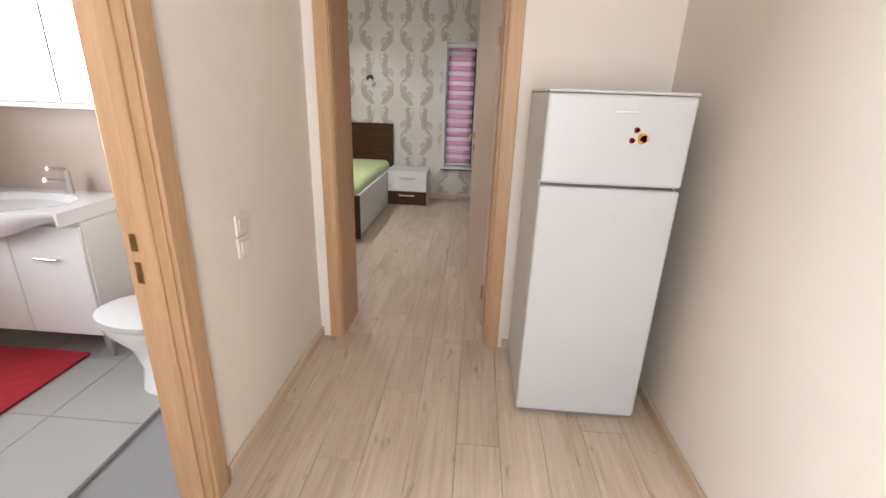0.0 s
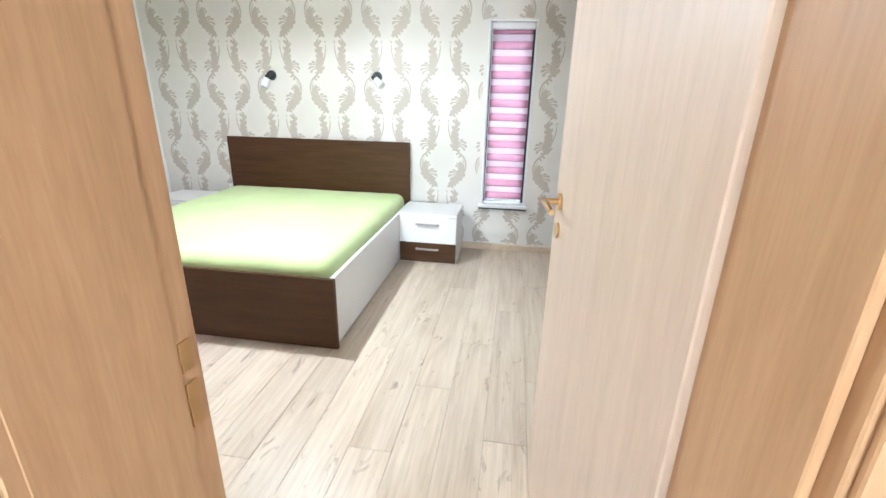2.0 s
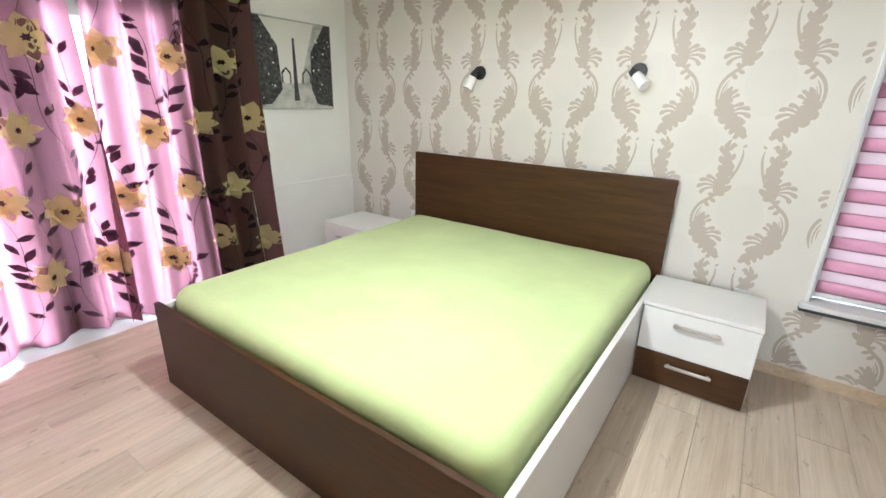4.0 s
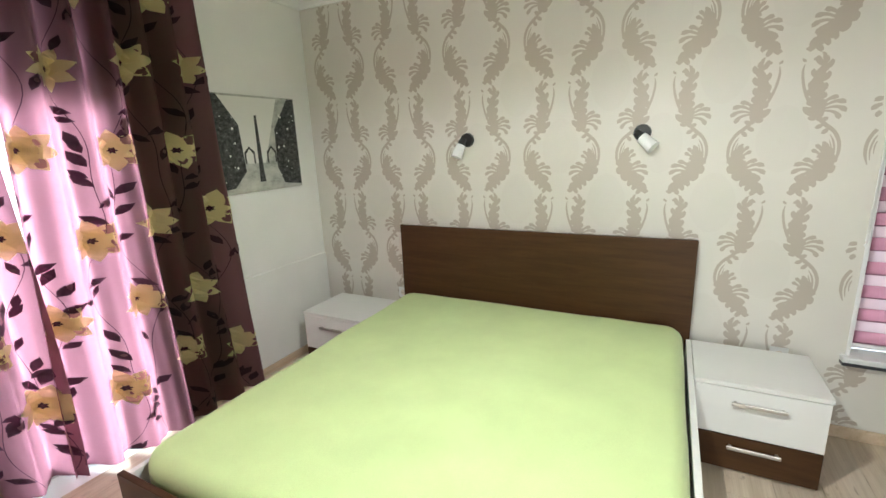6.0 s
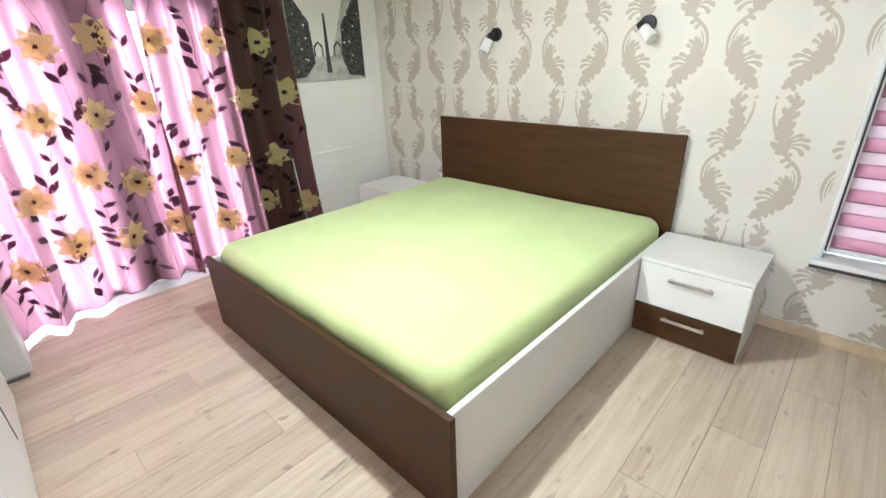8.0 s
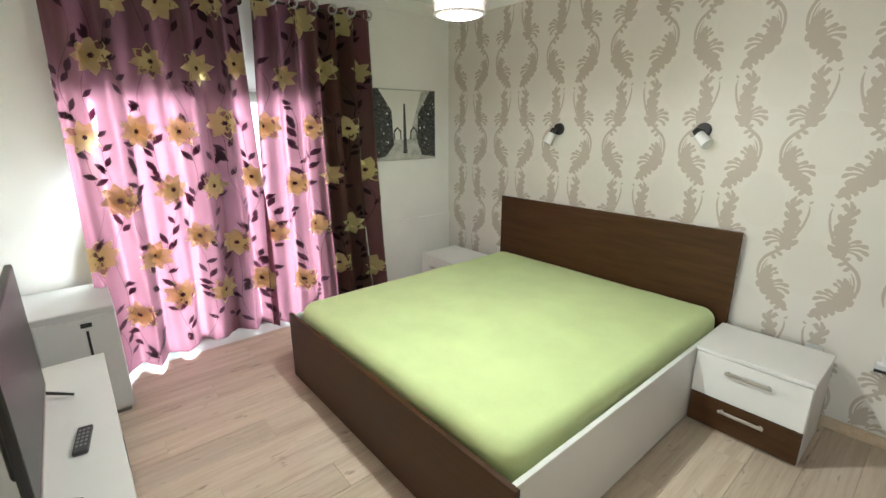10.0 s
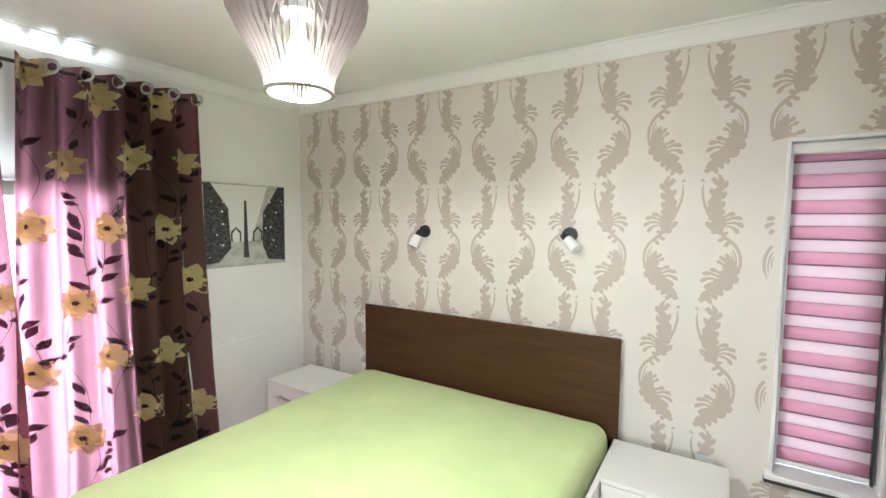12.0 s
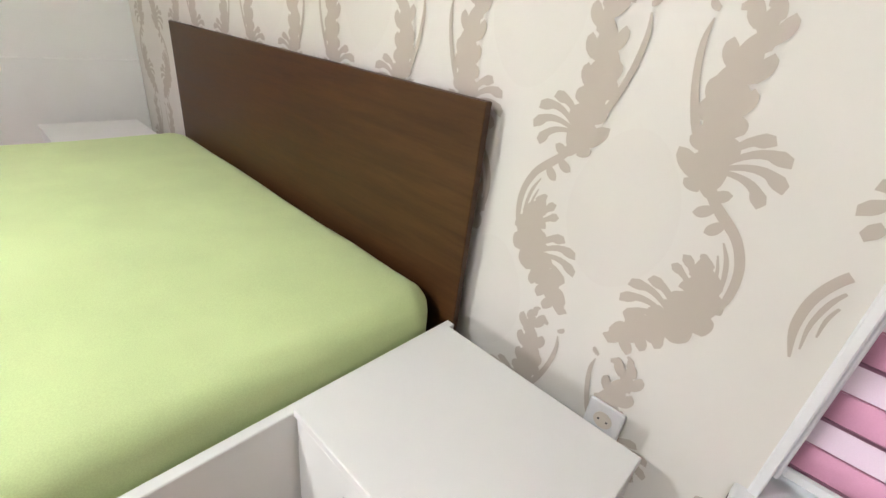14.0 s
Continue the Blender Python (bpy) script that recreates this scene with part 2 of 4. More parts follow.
def mesh_of(name, bm, mat, smooth=False):
    bmesh.ops.recalc_face_normals(bm, faces=bm.faces[:])
    me = bpy.data.meshes.new(name)
    bm.to_mesh(me)
    bm.free()
    me.materials.append(mat)
    if smooth:
        me.shade_smooth()
        me.set_sharp_from_angle(angle=radians(40))
    return me


def part(name, bm, mat, parent=None, label="", smooth=False, at=None):
    ob = new(name, mesh_of(name, bm, mat, smooth))
    if parent:
        ob.parent = parent
    if at is not None:
        ob.matrix_basis = at
    if label:
        ob["label"] = label
    return ob


def thing(name, m, label, category, group="", kind=""):
    ob = new(name)
    ob.matrix_basis = m
    ob.empty_display_size = 0.1
    return tagged(ob, label, category, group, kind)


def structure(name, bm, mat, label, category, smooth=False):
    return tagged(part(name, bm, mat, smooth=smooth), label, category, kind="structure")


# ---- the plan ----
X_W, X_E = -0.843, 3.90          # bedroom, west and east faces
Y_N, Y_S = 0.0, -3.65           # bedroom, north and south faces
Y_D = -3.56                      # bedroom end of the door lining
Y_H = -3.905                      # hall face of the bedroom's south wall
X_HL, X_HR = 2.09, 3.92         # hall, left and right faces
TOP = 2.66
WX0, WX1, WZ0, WZ1 = 2.53, 2.948, 0.437, 2.076   # narrow window's opening
BY0, BY1, BZ1 = -2.98, -1.42, 1.88             # balcony door's opening
DX0, DX1, DZ = 2.207, 3.126, 2.09              # bedroom door's rough opening
HY0, HY1 = -5.95, -5.09                        # bathroom door's rough opening

north = structure("wall_north", boxes(
    (X_W - 0.25, WX0, 0, 0.26, 0, TOP), (WX1, 4.1, 0, 0.26, 0, TOP),
    (WX0, WX1, 0, 0.26, 0, WZ0), (WX0, WX1, 0, 0.26, WZ1, TOP)), PAPER,
    "beige wallpapered wall with raised taupe damask scrolls", "wall")
structure("wall_west", boxes(
    (X_W - 0.25, X_W, Y_S, BY0, 0, TOP), (X_W - 0.25, X_W, BY1, 0, 0, TOP), (X_W - 0.25, X_W, BY0, BY1, BZ1, TOP)),
    WHITE_WALL, "plain white painted wall with a balcony door behind curtains", "wall")
structure("wall_east", boxes((X_E, 4.1, Y_H, 0, 0, TOP), (X_HR, 4.1, -8.6, Y_H, 0, TOP)), CREAM_WALL, "plain cream painted wall along hall and bedroom", "wall")
structure("wall_south", boxes(
    (X_W - 0.25, X_HL - 0.12, -3.84, Y_S, 0, TOP), (X_HL - 0.12, DX0, Y_H, Y_D, 0, TOP), (DX1, X_E, Y_H, Y_D, 0, TOP), (DX0, DX1, Y_H, Y_D, DZ, TOP)),
    CREAM_WALL, "cream painted wall with an oak framed doorway", "wall")
structure("wall_hall", boxes(
    (X_HL - 0.12, X_HL, HY1, Y_H, 0, TOP), (X_HL - 0.12, X_HL, -8.6, HY0, 0, TOP), (X_HL - 0.12, X_HL, HY0, HY1, DZ, TOP)),
    CREAM_WALL, "cream painted hall wall with a bathroom doorway", "wall")
structure("wall_hall_end", boxes((X_HL - 0.12, 2.2, -8.85, -8.6, 0, TOP), (3.7, 4.1, -8.85, -8.6, 0, TOP), (2.2, 3.7, -8.85, -8.6, 0, 0.45), (2.2, 3.7, -8.85, -8.6, 2.45, TOP)), CREAM_WALL, "cream painted wall at the end of the hall", "wall")
structure("ceiling", boxes((X_W - 0.25, 4.1, -8.85, 0.26, TOP, TOP + 0.15)), CEILING_PAINT, "flat white painted ceiling", "ceiling")
# floor: a screed below, planks above (planks come last in the file)
floor = structure("floor", boxes((X_HL - 0.12, 4.1, -8.6, Y_H, -0.15, -0.012), (X_W, X_E, Y_H, 0, -0.15, -0.012)), GROUT,
                  "light oak laminate floor running from hall to bedroom", "floor")

# cornice and skirting
def run_profile(name, prof, a, b, out, mat, label, z=0.0):
    """A moulding from a to b (x, y); prof holds (outward, height) pairs."""
    bm = bmesh.new()
    ends = []
    for p in (a, b):
        ends.append([bm.verts.new((p[0] + out[0] * o, p[1] + out[1] * o, z + h)) for o, h in prof])
    n = len(prof)
    for i in range(n):
        bm.faces.new((ends[0][i], ends[0][(i + 1) % n], ends[1][(i + 1) % n], ends[1][i]))
    bm.faces.new(ends[0])
    bm.faces.new(ends[1][::-1])
    return structure(name, bm, mat, label, "moulding")


CORNICE = ((0.002, 0.0), (0.002, -0.085), (0.012, -0.085), (0.016, -0.07), (0.03, -0.05), (0.055, -0.025), (0.062, -0.012), (0.075, -0.01), (0.075, 0.0))
SKIRT = ((0.002, 0.0), (0.016, 0.0), (0.016, 0.052), (0.010, 0.062), (0.002, 0.062))
for a, b, o in (((X_W, Y_N), (X_E, Y_N), (0, -1)), ((X_W, Y_S), (X_W, Y_N), (1, 0)), ((X_W, Y_S), (X_E, Y_S), (0, 1)), ((X_E, Y_S), (X_E, Y_N), (-1, 0))):
    run_profile("cornice", CORNICE, a, b, o, CEILING_PAINT, "white moulded cornice under the ceiling", TOP - 0.002)
for a, b, o in (((X_W, Y_N), (X_E, Y_N), (0, -1)), ((X_W, Y_S), (X_W, BY0 - 0.02), (1, 0)), ((X_W, BY1 + 0.02), (X_W, Y_N), (1, 0)),
                ((X_W, Y_S), (X_HL - 0.12, Y_S), (0, 1)), ((X_HL, HY1 + 0.085), (X_HL, Y_H), (1, 0)), ((X_HR, -8.6), (X_HR, Y_H), (-1, 0)),
                ((DX1 + 0.08, Y_H), (X_HR, Y_H), (0, -1))):
    run_profile("baseboard", SKIRT, a, b, o, OAK_BASE, "pale oak skirting board along the floor")

structure("threshold", boxes((X_W - 0.25, X_W, BY0, BY1, -0.15, -0.001)), WHITE_PVC, "white sill of the balcony door", "threshold")
# raised lower panel on the white wall
structure("wall_panel", boxes((X_W, X_W + 0.018, -1.4, -0.003, 0.062, 0.75), bevel=0.004), WHITE_WALL, "white raised dado panel on the wall", "wall panel")

# ---- doorways ----


def door_frame(name, x0, x1, y0, y1, top, label):
    """Liner and architraves of an opening that is passed along y."""
    e = thing(name, pose((x0 + x1) / 2, (y0 + y1) / 2, 0), label, "door frame", kind="structure")
    hw, hy = (x1 - x0) / 2, (y1 - y0) / 2
    t, a, p = 0.022, 0.078, 0.014
    part("liner", boxes((-hw, -hw + t, -hy - 0.002, hy + 0.002, 0, top), bevel=0.002), OAK_FRAME, e)
    part("liner", boxes((hw - t, hw, -hy - 0.002, hy + 0.002, 0, top), bevel=0.002), OAK_FRAME, e)
    part("head_liner", boxes((-hw + t, hw - t, -hy - 0.002, hy + 0.002, top - t, top), bevel=0.002), OAK_FRAME, e)
    for s in (-1, 1):
        ya, yb = sorted((s * (hy + 0.002), s * (hy + p)))
        part("architrave", boxes((-hw - a + t, -hw + t - 0.006, ya, yb, 0, top + a), bevel=0.004, segments=2), OAK_FRAME, e)
        part("architrave", boxes((hw - t + 0.006, hw + a - t, ya, yb, 0, top + a), bevel=0.004, segments=2), OAK_FRAME, e)
        part("head_architrave", boxes((-hw + t - 0.006, hw - t + 0.006, ya, yb, top - t + 0.006, top + a), bevel=0.004, segments=2), OAK_FRAME, e)
    # rebate strips
    part("stop_strip", boxes((-hw + t, -hw + t + 0.003, -hy + 0.02, hy - 0.05, 0, top - t), bevel=0.002), OAK_FRAME, e)
    part("stop_strip", boxes((hw - t - 0.012, hw - t, -hy + 0.02, hy - 0.05, 0, top - t), bevel=0.002), OAK_FRAME, e)
    return e, hw - t, hy


df, dhw, dhy = door_frame("door_frame", DX0, DX1, Y_H, Y_D, DZ, "oak veneered door frame between hall and bedroom")
for z0, z1 in ((0.955, 1.02), (0.83, 0.93)):
    part("strike_plate", boxes((-dhw - 0.001, -dhw + 0.003, dhy - 0.045, dhy - 0.015, z0, z1), bevel=0.001), BRASS, df, "brass strike plate")

e = thing("door_frame", pose(X_HL - 0.06, (HY0 + HY1) / 2, 0), "oak veneered door frame of the bathroom", "door frame", kind="structure")
hw, t, a = (HY1 - HY0) / 2, 0.022, 0.085
for s in (-1, 1):
    ya, yb = sorted((s * hw, s * (hw - t)))
    part("liner", boxes((-0.062, 0.062, ya, yb, 0, DZ), bevel=0.002), OAK_FRAME, e)
    ya, yb = sorted((s * (hw - t + 0.006), s * (hw + a - t)))
    part("architrave", boxes((0.062, 0.078, ya, yb, 0, DZ + a), bevel=0.004, segments=2), OAK_FRAME, e)
    part("architrave", boxes((-0.078, -0.062, ya, yb, 0, DZ + a), bevel=0.004, segments=2), OAK_FRAME, e)
    ya, yb = sorted((s * (hw - t), s * (hw - t - 0.012)))
    part("stop_strip", boxes((-0.01, 0.03, ya, yb, 0, DZ - t), bevel=0.002), OAK_FRAME, e)
part("head_liner", boxes((-0.062, 0.062, -hw + t, hw - t, DZ - t, DZ)), OAK_FRAME, e)
part("head_architrave", boxes((0.062, 0.078, -hw + t, hw - t, DZ - t + 0.006, DZ + a)), OAK_FRAME, e)
for z0, z1 in ((0.985, 1.04), (0.88, 0.95)):
    part("strike_plate", boxes((-0.05, -0.03, hw - t - 0.003, hw - t + 0.001, z0, z1)), BRASS, e, "brass strike plate")

# open bedroom door, hinged on the wardrobe side
leaf = thing("door_1", pose(DX1 - 0.030, Y_D - 0.10, 0, 0, 0, 97.6), "open pale oak bedroom door with brass handle", "door", kind="structure")
part("leaf", boxes((0.0, 0.86, -0.02, 0.02, 0.008, 2.05), bevel=0.003), OAK_LEAF, leaf)
for s in (-1, 1):
    y = s * 0.0205
    bm = bmesh.new()
    tube(bm, (0.795, y, 1.165), (0.795, y + s * 0.008, 1.165), 0.026, seg=24)
    part("rosette", bm, BRASS, leaf, smooth=True)
    bm = bmesh.new()
    tube(bm, (0.795, y + s * 0.008, 1.165), (0.795, y + s * 0.05, 1.165), 0.010)
    tube(bm, (0.800, y + s * 0.048, 1.165), (0.68, y + s * 0.05, 1.16), 0.011, 0.008)
    part("lever", bm, BRASS, leaf, smooth=True)
    bm = bmesh.new()
    tube(bm, (0.795, y, 1.075), (0.795, y + s * 0.007, 1.075), 0.024, seg=24)
    part("key_rosette", bm, BRASS, leaf, smooth=True)
part("latch_plate", boxes((0.8595, 0.8625, -0.011, 0.011, 0.95, 1.18)), BRASS, leaf)
for z in (0.25, 1.75):
    bm = bmesh.new()
    tube(bm, (-0.006, 0.024, z - 0.045), (-0.006, 0.024, z + 0.045), 0.008)
    part("hinge", bm, BRASS, leaf, smooth=True)

# ---- narrow window with its blind ----
win = thing("window_1", pose((WX0 + WX1) / 2, 0, WZ0), "narrow tall window with anthracite frame and white reveal", "window", kind="structure")
hw, H = (WX1 - WX0) / 2, WZ1 - WZ0
for s in (-1, 1):
    xa, xb = sorted((s * hw, s * (hw - 0.018)))
    part("reveal", boxes((xa, xb, -0.006, 0.15, 0.0, H), bevel=0.003), WHITE_PVC, win)
    xa, xb = sorted((s * (hw - 0.018), s * (hw - 0.065)))
    part("frame_stile", boxes((xa, xb, 0.10, 0.16, 0.03, H - 0.02), bevel=0.004), ANTHRACITE, win)
part("head_reveal", boxes((-hw + 0.018, hw - 0.018, -0.006, 0.15, H - 0.018, H), bevel=0.003), WHITE_PVC, win)
part("frame_rail", boxes((-hw + 0.065, hw - 0.065, 0.10, 0.16, 0.03, 0.085), bevel=0.004), ANTHRACITE, win)
part("frame_rail", boxes((-hw + 0.065, hw - 0.065, 0.10, 0.16, H - 0.075, H - 0.02), bevel=0.004), ANTHRACITE, win)
pane = part("pane", boxes((-hw + 0.06, hw - 0.06, 0.128, 0.134, 0.08, H - 0.07)), GLASS, win)
pane.visible_shadow = False
sill = part("sill", boxes((-hw - 0.02, hw + 0.02, -0.045, 0.10, -0.003, 0.026), bevel=0.006, segments=2), WHITE_PVC, win)
part("sill_edge", boxes((-hw - 0.02, hw + 0.02, -0.048, 0.0, -0.017, -0.004), bevel=0.002), ANTHRACITE, win, "dark underside edge of the sill")

bl = thing("day_night_blind", pose((WX0 + WX1) / 2, 0.0, WZ0), "pink striped day and night roller blind, closed", "blind")
bw = hw - 0.036
part("cassette", boxes((-hw + 0.02, hw - 0.02, 0.03, 0.095, H - 0.075, H - 0.02), bevel=0.012, segments=3), WHITE_PVC, bl)
for s in (-1, 1):
    xa, xb = sorted((s * (bw + 0.001), s * (bw + 0.010)))
    part("side_channel", boxes((xa, xb, 0.055, 0.085, 0.035, H - 0.075), bevel=0.003), ANTHRACITE if s > 0 else WHITE_PVC, bl)
zb, pitch = 0.07, 0.1215
nb = int((H - 0.08 - zb) / pitch)
for i in range(nb + 1):
    z0 = zb + i * pitch
    z1 = min(z0 + pitch * 0.55, H - 0.075)
    z2 = min(z0 + pitch, H - 0.075)

    def band(u, v, za=z0, zc=z1):
        return (-bw + 2 * bw * u, 0.068 + 0.006 * math.sin(math.pi * v), za + (zc - za) * v)

    if z1 > z0 + 0.01:
        part("rose_band", grid_surface(bmesh.new(), band, 2, 6), BLIND_ROSE, bl, smooth=True)
    # narrow dark strip: the shadow line along the band's hem, put in as colour
    part("band_hem", boxes((-bw, bw, 0.0655, 0.0675, z0 - 0.001, z0 + 0.006)), BLIND_HEM_SHADOW, bl)
    if z2 > z1 + 0.01:
        part("sheer_band", boxes((-bw, bw, 0.069, 0.0705, z1 - 0.004, z2 + 0.004)), BLIND_SHEER, bl)
part("bottom_bar", boxes((-bw, bw, 0.06, 0.08, 0.045, 0.07), bevel=0.004), WHITE_PVC, bl)
bm = bmesh.new()
for dx in (0.0, 0.012):
    tube(bm, (-hw + 0.012 + dx, -0.012, H - 0.06), (-hw - 0.008 + dx, -0.02, H - 1.02), 0.0022, seg=6)
part("pull_chain", bm, WHITE_PVC, bl, "white bead pull chain")
bm = bmesh.new()
tube(bm, (-hw - 0.012, -0.021, H - 1.045), (-hw + 0.006, -0.021, H - 1.02), 0.004, seg=8)
part("chain_weight", bm, WHITE_PVC, bl)

# ---- balcony door behind the curtains ----
bd = thing("window_2", pose(X_W - 0.215, (BY0 + BY1) / 2, 0), "white framed glazed balcony door behind the curtains", "window", kind="structure")
hw = (BY1 - BY0) / 2
for ya, yb in ((-hw, -hw + 0.07), (-0.085, 0.145), (hw - 0.07, hw)):
    part("frame_stile", boxes((-0.035, 0.035, ya, yb, 0.0, BZ1), bevel=0.005), WHITE_PVC, bd)
for ya, yb in ((-hw + 0.07, -0.085), (0.145, hw - 0.07)):
    part("frame_rail", boxes((-0.035, 0.035, ya, yb, 0.0, 0.09), bevel=0.005), WHITE_PVC, bd)
    part("frame_rail", boxes((-0.035, 0.035, ya, yb, BZ1 - 0.08, BZ1), bevel=0.005), WHITE_PVC, bd)
    p = part("pane", boxes((-0.004, 0.004, ya, yb, 0.09, BZ1 - 0.08)), GLASS, bd)
    p.visible_shadow = False

BRIGHT_SKY = material("overcast_brightness", (0.9, 0.9, 0.9), 1.0)
BRIGHT_SKY.node_tree.nodes["Principled BSDF"].inputs["Emission Color"].default_value = (0.97, 0.98, 1.0, 1)
BRIGHT_SKY.node_tree.nodes["Principled BSDF"].inputs["Emission Strength"].default_value = 1.4
structure("backdrop", boxes((-6.05, -6.0, -8.0, 3.0, -0.6, 4.5)), BRIGHT_SKY, "white overcast sky beyond the balcony door", "backdrop")

# ---- bed ----
bed = thing("bed", pose(0.908, -0.021, 0), "double bed with wenge head and foot boards and white sides", "bed")
part("headboard", boxes((-0.958, 0.929, -0.035, -0.013, 0.12, 1.021), bevel=0.002), WENGE, bed)
part("footboard", boxes((-0.963, 0.958, -2.039, -2.014, 0.012, 0.462), bevel=0.002), WENGE, bed)
for s in (-1, 1):
    xa, xb = (0.911, 0.936) if s > 0 else (-0.958, -0.933)
    part("side_panel", boxes((xa, xb, -2.013, -0.036, 0.012, 0.45), bevel=0.002), WHITE_BOARD, bed)
part("slatted_base", boxes((-0.932, 0.910, -2.012, -0.037, 0.24, 0.27)), WHITE_BOARD, bed)
for x in (-0.85, 0.85):
    for y in (-1.92, -0.1):
        part("foot", boxes((x - 0.03, x + 0.03, y - 0.03, y + 0.03, 0, 0.24)), BLACK, bed)


def mattress_shape(x0, x1, y0, y1, z0, z1, r, rc):
    """A soft slab: rounded corners in plan and rounded edges, slightly domed and uneven."""
    bm = bmesh.new()
    outline = []
    for cx, cy, a0 in ((x1 - rc, y1 - rc, 0), (x0 + rc, y1 - rc, 90), (x0 + rc, y0 + rc, 180), (x1 - rc, y0 + rc, 270)):
        for k in range(9):
            a = radians(a0 + k * 11.25)
            outline.append((cx + rc * math.cos(a), cy + rc * math.sin(a), math.cos(a), math.sin(a)))
    # straight stretches get points too
    full = []
    for i, p in enumerate(outline):
        q = outline[(i + 1) % len(outline)]
        full.append(p)
        d = math.hypot(q[0] - p[0], q[1] - p[1])
        for k in range(1, int(d / 0.09)):
            f = k / int(d / 0.09)
            full.append((p[0] + (q[0] - p[0]) * f, p[1] + (q[1] - p[1]) * f, p[2], p[3]))
    rings = []
    steps = [(0.0, z0), (0.0, (z0 + z1) / 2), (0.0, z1 - r)] + [(r * (1 - math.cos(radians(b))), z1 - r + r * math.sin(radians(b))) for b in (20, 40, 60, 78, 90)]
    cx, cy = (x0 + x1) / 2, (y0 + y1) / 2
    for inset, z in steps:
        ring = []
        for x, y, nx, ny in full:
            w = 0.006 * noise.noise(Vector((x * 4, y * 4, z * 3)))
            ring.append(bm.verts.new((x - nx * (inset - w), y - ny * (inset - w), z + w * 0.5)))
        rings.append(ring)
    m = len(full)
    for f in (0.94, 0.82, 0.6, 0.35, 0.12):
        ring = []
        for v in rings[len(steps) - 1]:
            x, y = cx + (v.co.x - cx) * f, cy + (v.co.y - cy) * f
            ring.append(bm.verts.new((x, y, z1 + 0.008 * (1 - f) + 0.005 * noise.noise(Vector((x * 3, y * 3, 1))))))
        rings.append(ring)
    for a, b in zip(rings, rings[1:]):
        for i in range(m):
            bm.faces.new((a[i], a[(i + 1) % m], b[(i + 1) % m], b[i]))
    bm.faces.new(rings[-1])
    bm.faces.new(rings[0][::-1])
    return bm


mat = thing("mattress", pose(0.908, -0.021, 0.271), "thick mattress in a lime green fitted sheet on the bed", "mattress")
part("fitted_sheet", mattress_shape(-0.915, 0.896, -1.995, -0.042, 0.030, 0.268, 0.070, 0.10), SHEET, mat, "lime green cotton sheet drawn tight", smooth=True)
part("mattress_base", mattress_shape(-0.905, 0.886, -1.985, -0.052, 0.0, 0.060, 0.02, 0.09), WHITE_BOARD, mat, "white underside of the mattress", smooth=True)

# ---- nightstands ----


def nightstand(m, label):
    e = thing("nightstand", m, label, "nightstand", "nightstands beside the bed")
    w, d, h = 0.516, 0.432, 0.464
    part("body", boxes((0, w, -d + 0.02, 0, 0.0, h - 0.022), bevel=0.0015), WHITE_BOARD, e)
    part("top", boxes((-0.003, w + 0.003, -d - 0.003, 0.0, h - 0.0215, h), bevel=0.002), WHITE_BOARD, e)
    for z0, z1, mt, lab in ((0.195, h - 0.026, WHITE_BOARD, "white upper drawer front"), (0.012, 0.190, WENGE, "wenge lower drawer front")):
        dr = part("drawer", boxes((0.003, w - 0.003, -d, -d + 0.0195, z0, z1), bevel=0.0015), mt, e, lab)
        zc = z0 + (z1 - z0) * 0.72
        bm = boxes((w / 2 - 0.105, w / 2 + 0.105, -d - 0.026, -d - 0.016, zc - 0.009, zc + 0.009), bevel=0.003, segments=2)
        for x in (-0.09, 0.09):
            box(bm, w / 2 + x - 0.006, w / 2 + x + 0.006, -d - 0.017, -d, zc - 0.006, zc + 0.006)
        part("handle", bm, STEEL, dr, "satin steel bar handle")
    return e


nightstand(pose(1.848, -0.09, 0), "white nightstand with a wenge lower drawer, beside the window")
nightstand(pose(-0.585, -0.13, 0), "white nightstand in the corner behind the bed")

# ---- wardrobe with sliding doors ----
wd = thing("sliding_wardrobe", pose(3.255, -0.17, 0), "tall sliding wardrobe with wenge and mirror doors", "wardrobe")
L, HW = 2.30, 2.46
part("carcass", boxes((0.085, 0.56, -L, 0, 0.0, HW), bevel=0.002), WHITE_BOARD, wd)
part("side_board", boxes((0.0, 0.085, -0.018, 0, 0.0, HW), bevel=0.002), WHITE_BOARD, wd)
part("side_board", boxes((0.0, 0.085, -L, -L + 0.018, 0.0, HW), bevel=0.002), WHITE_BOARD, wd)
part("bottom_rail", boxes((0.0, 0.085, -L + 0.018, -0.018, 0.0, 0.05), bevel=0.003), ALU, wd, "pale floor rail")
part("top_rail", boxes((0.0, 0.085, -L + 0.018, -0.018, HW - 0.06, HW), bevel=0.003), ALU, wd)
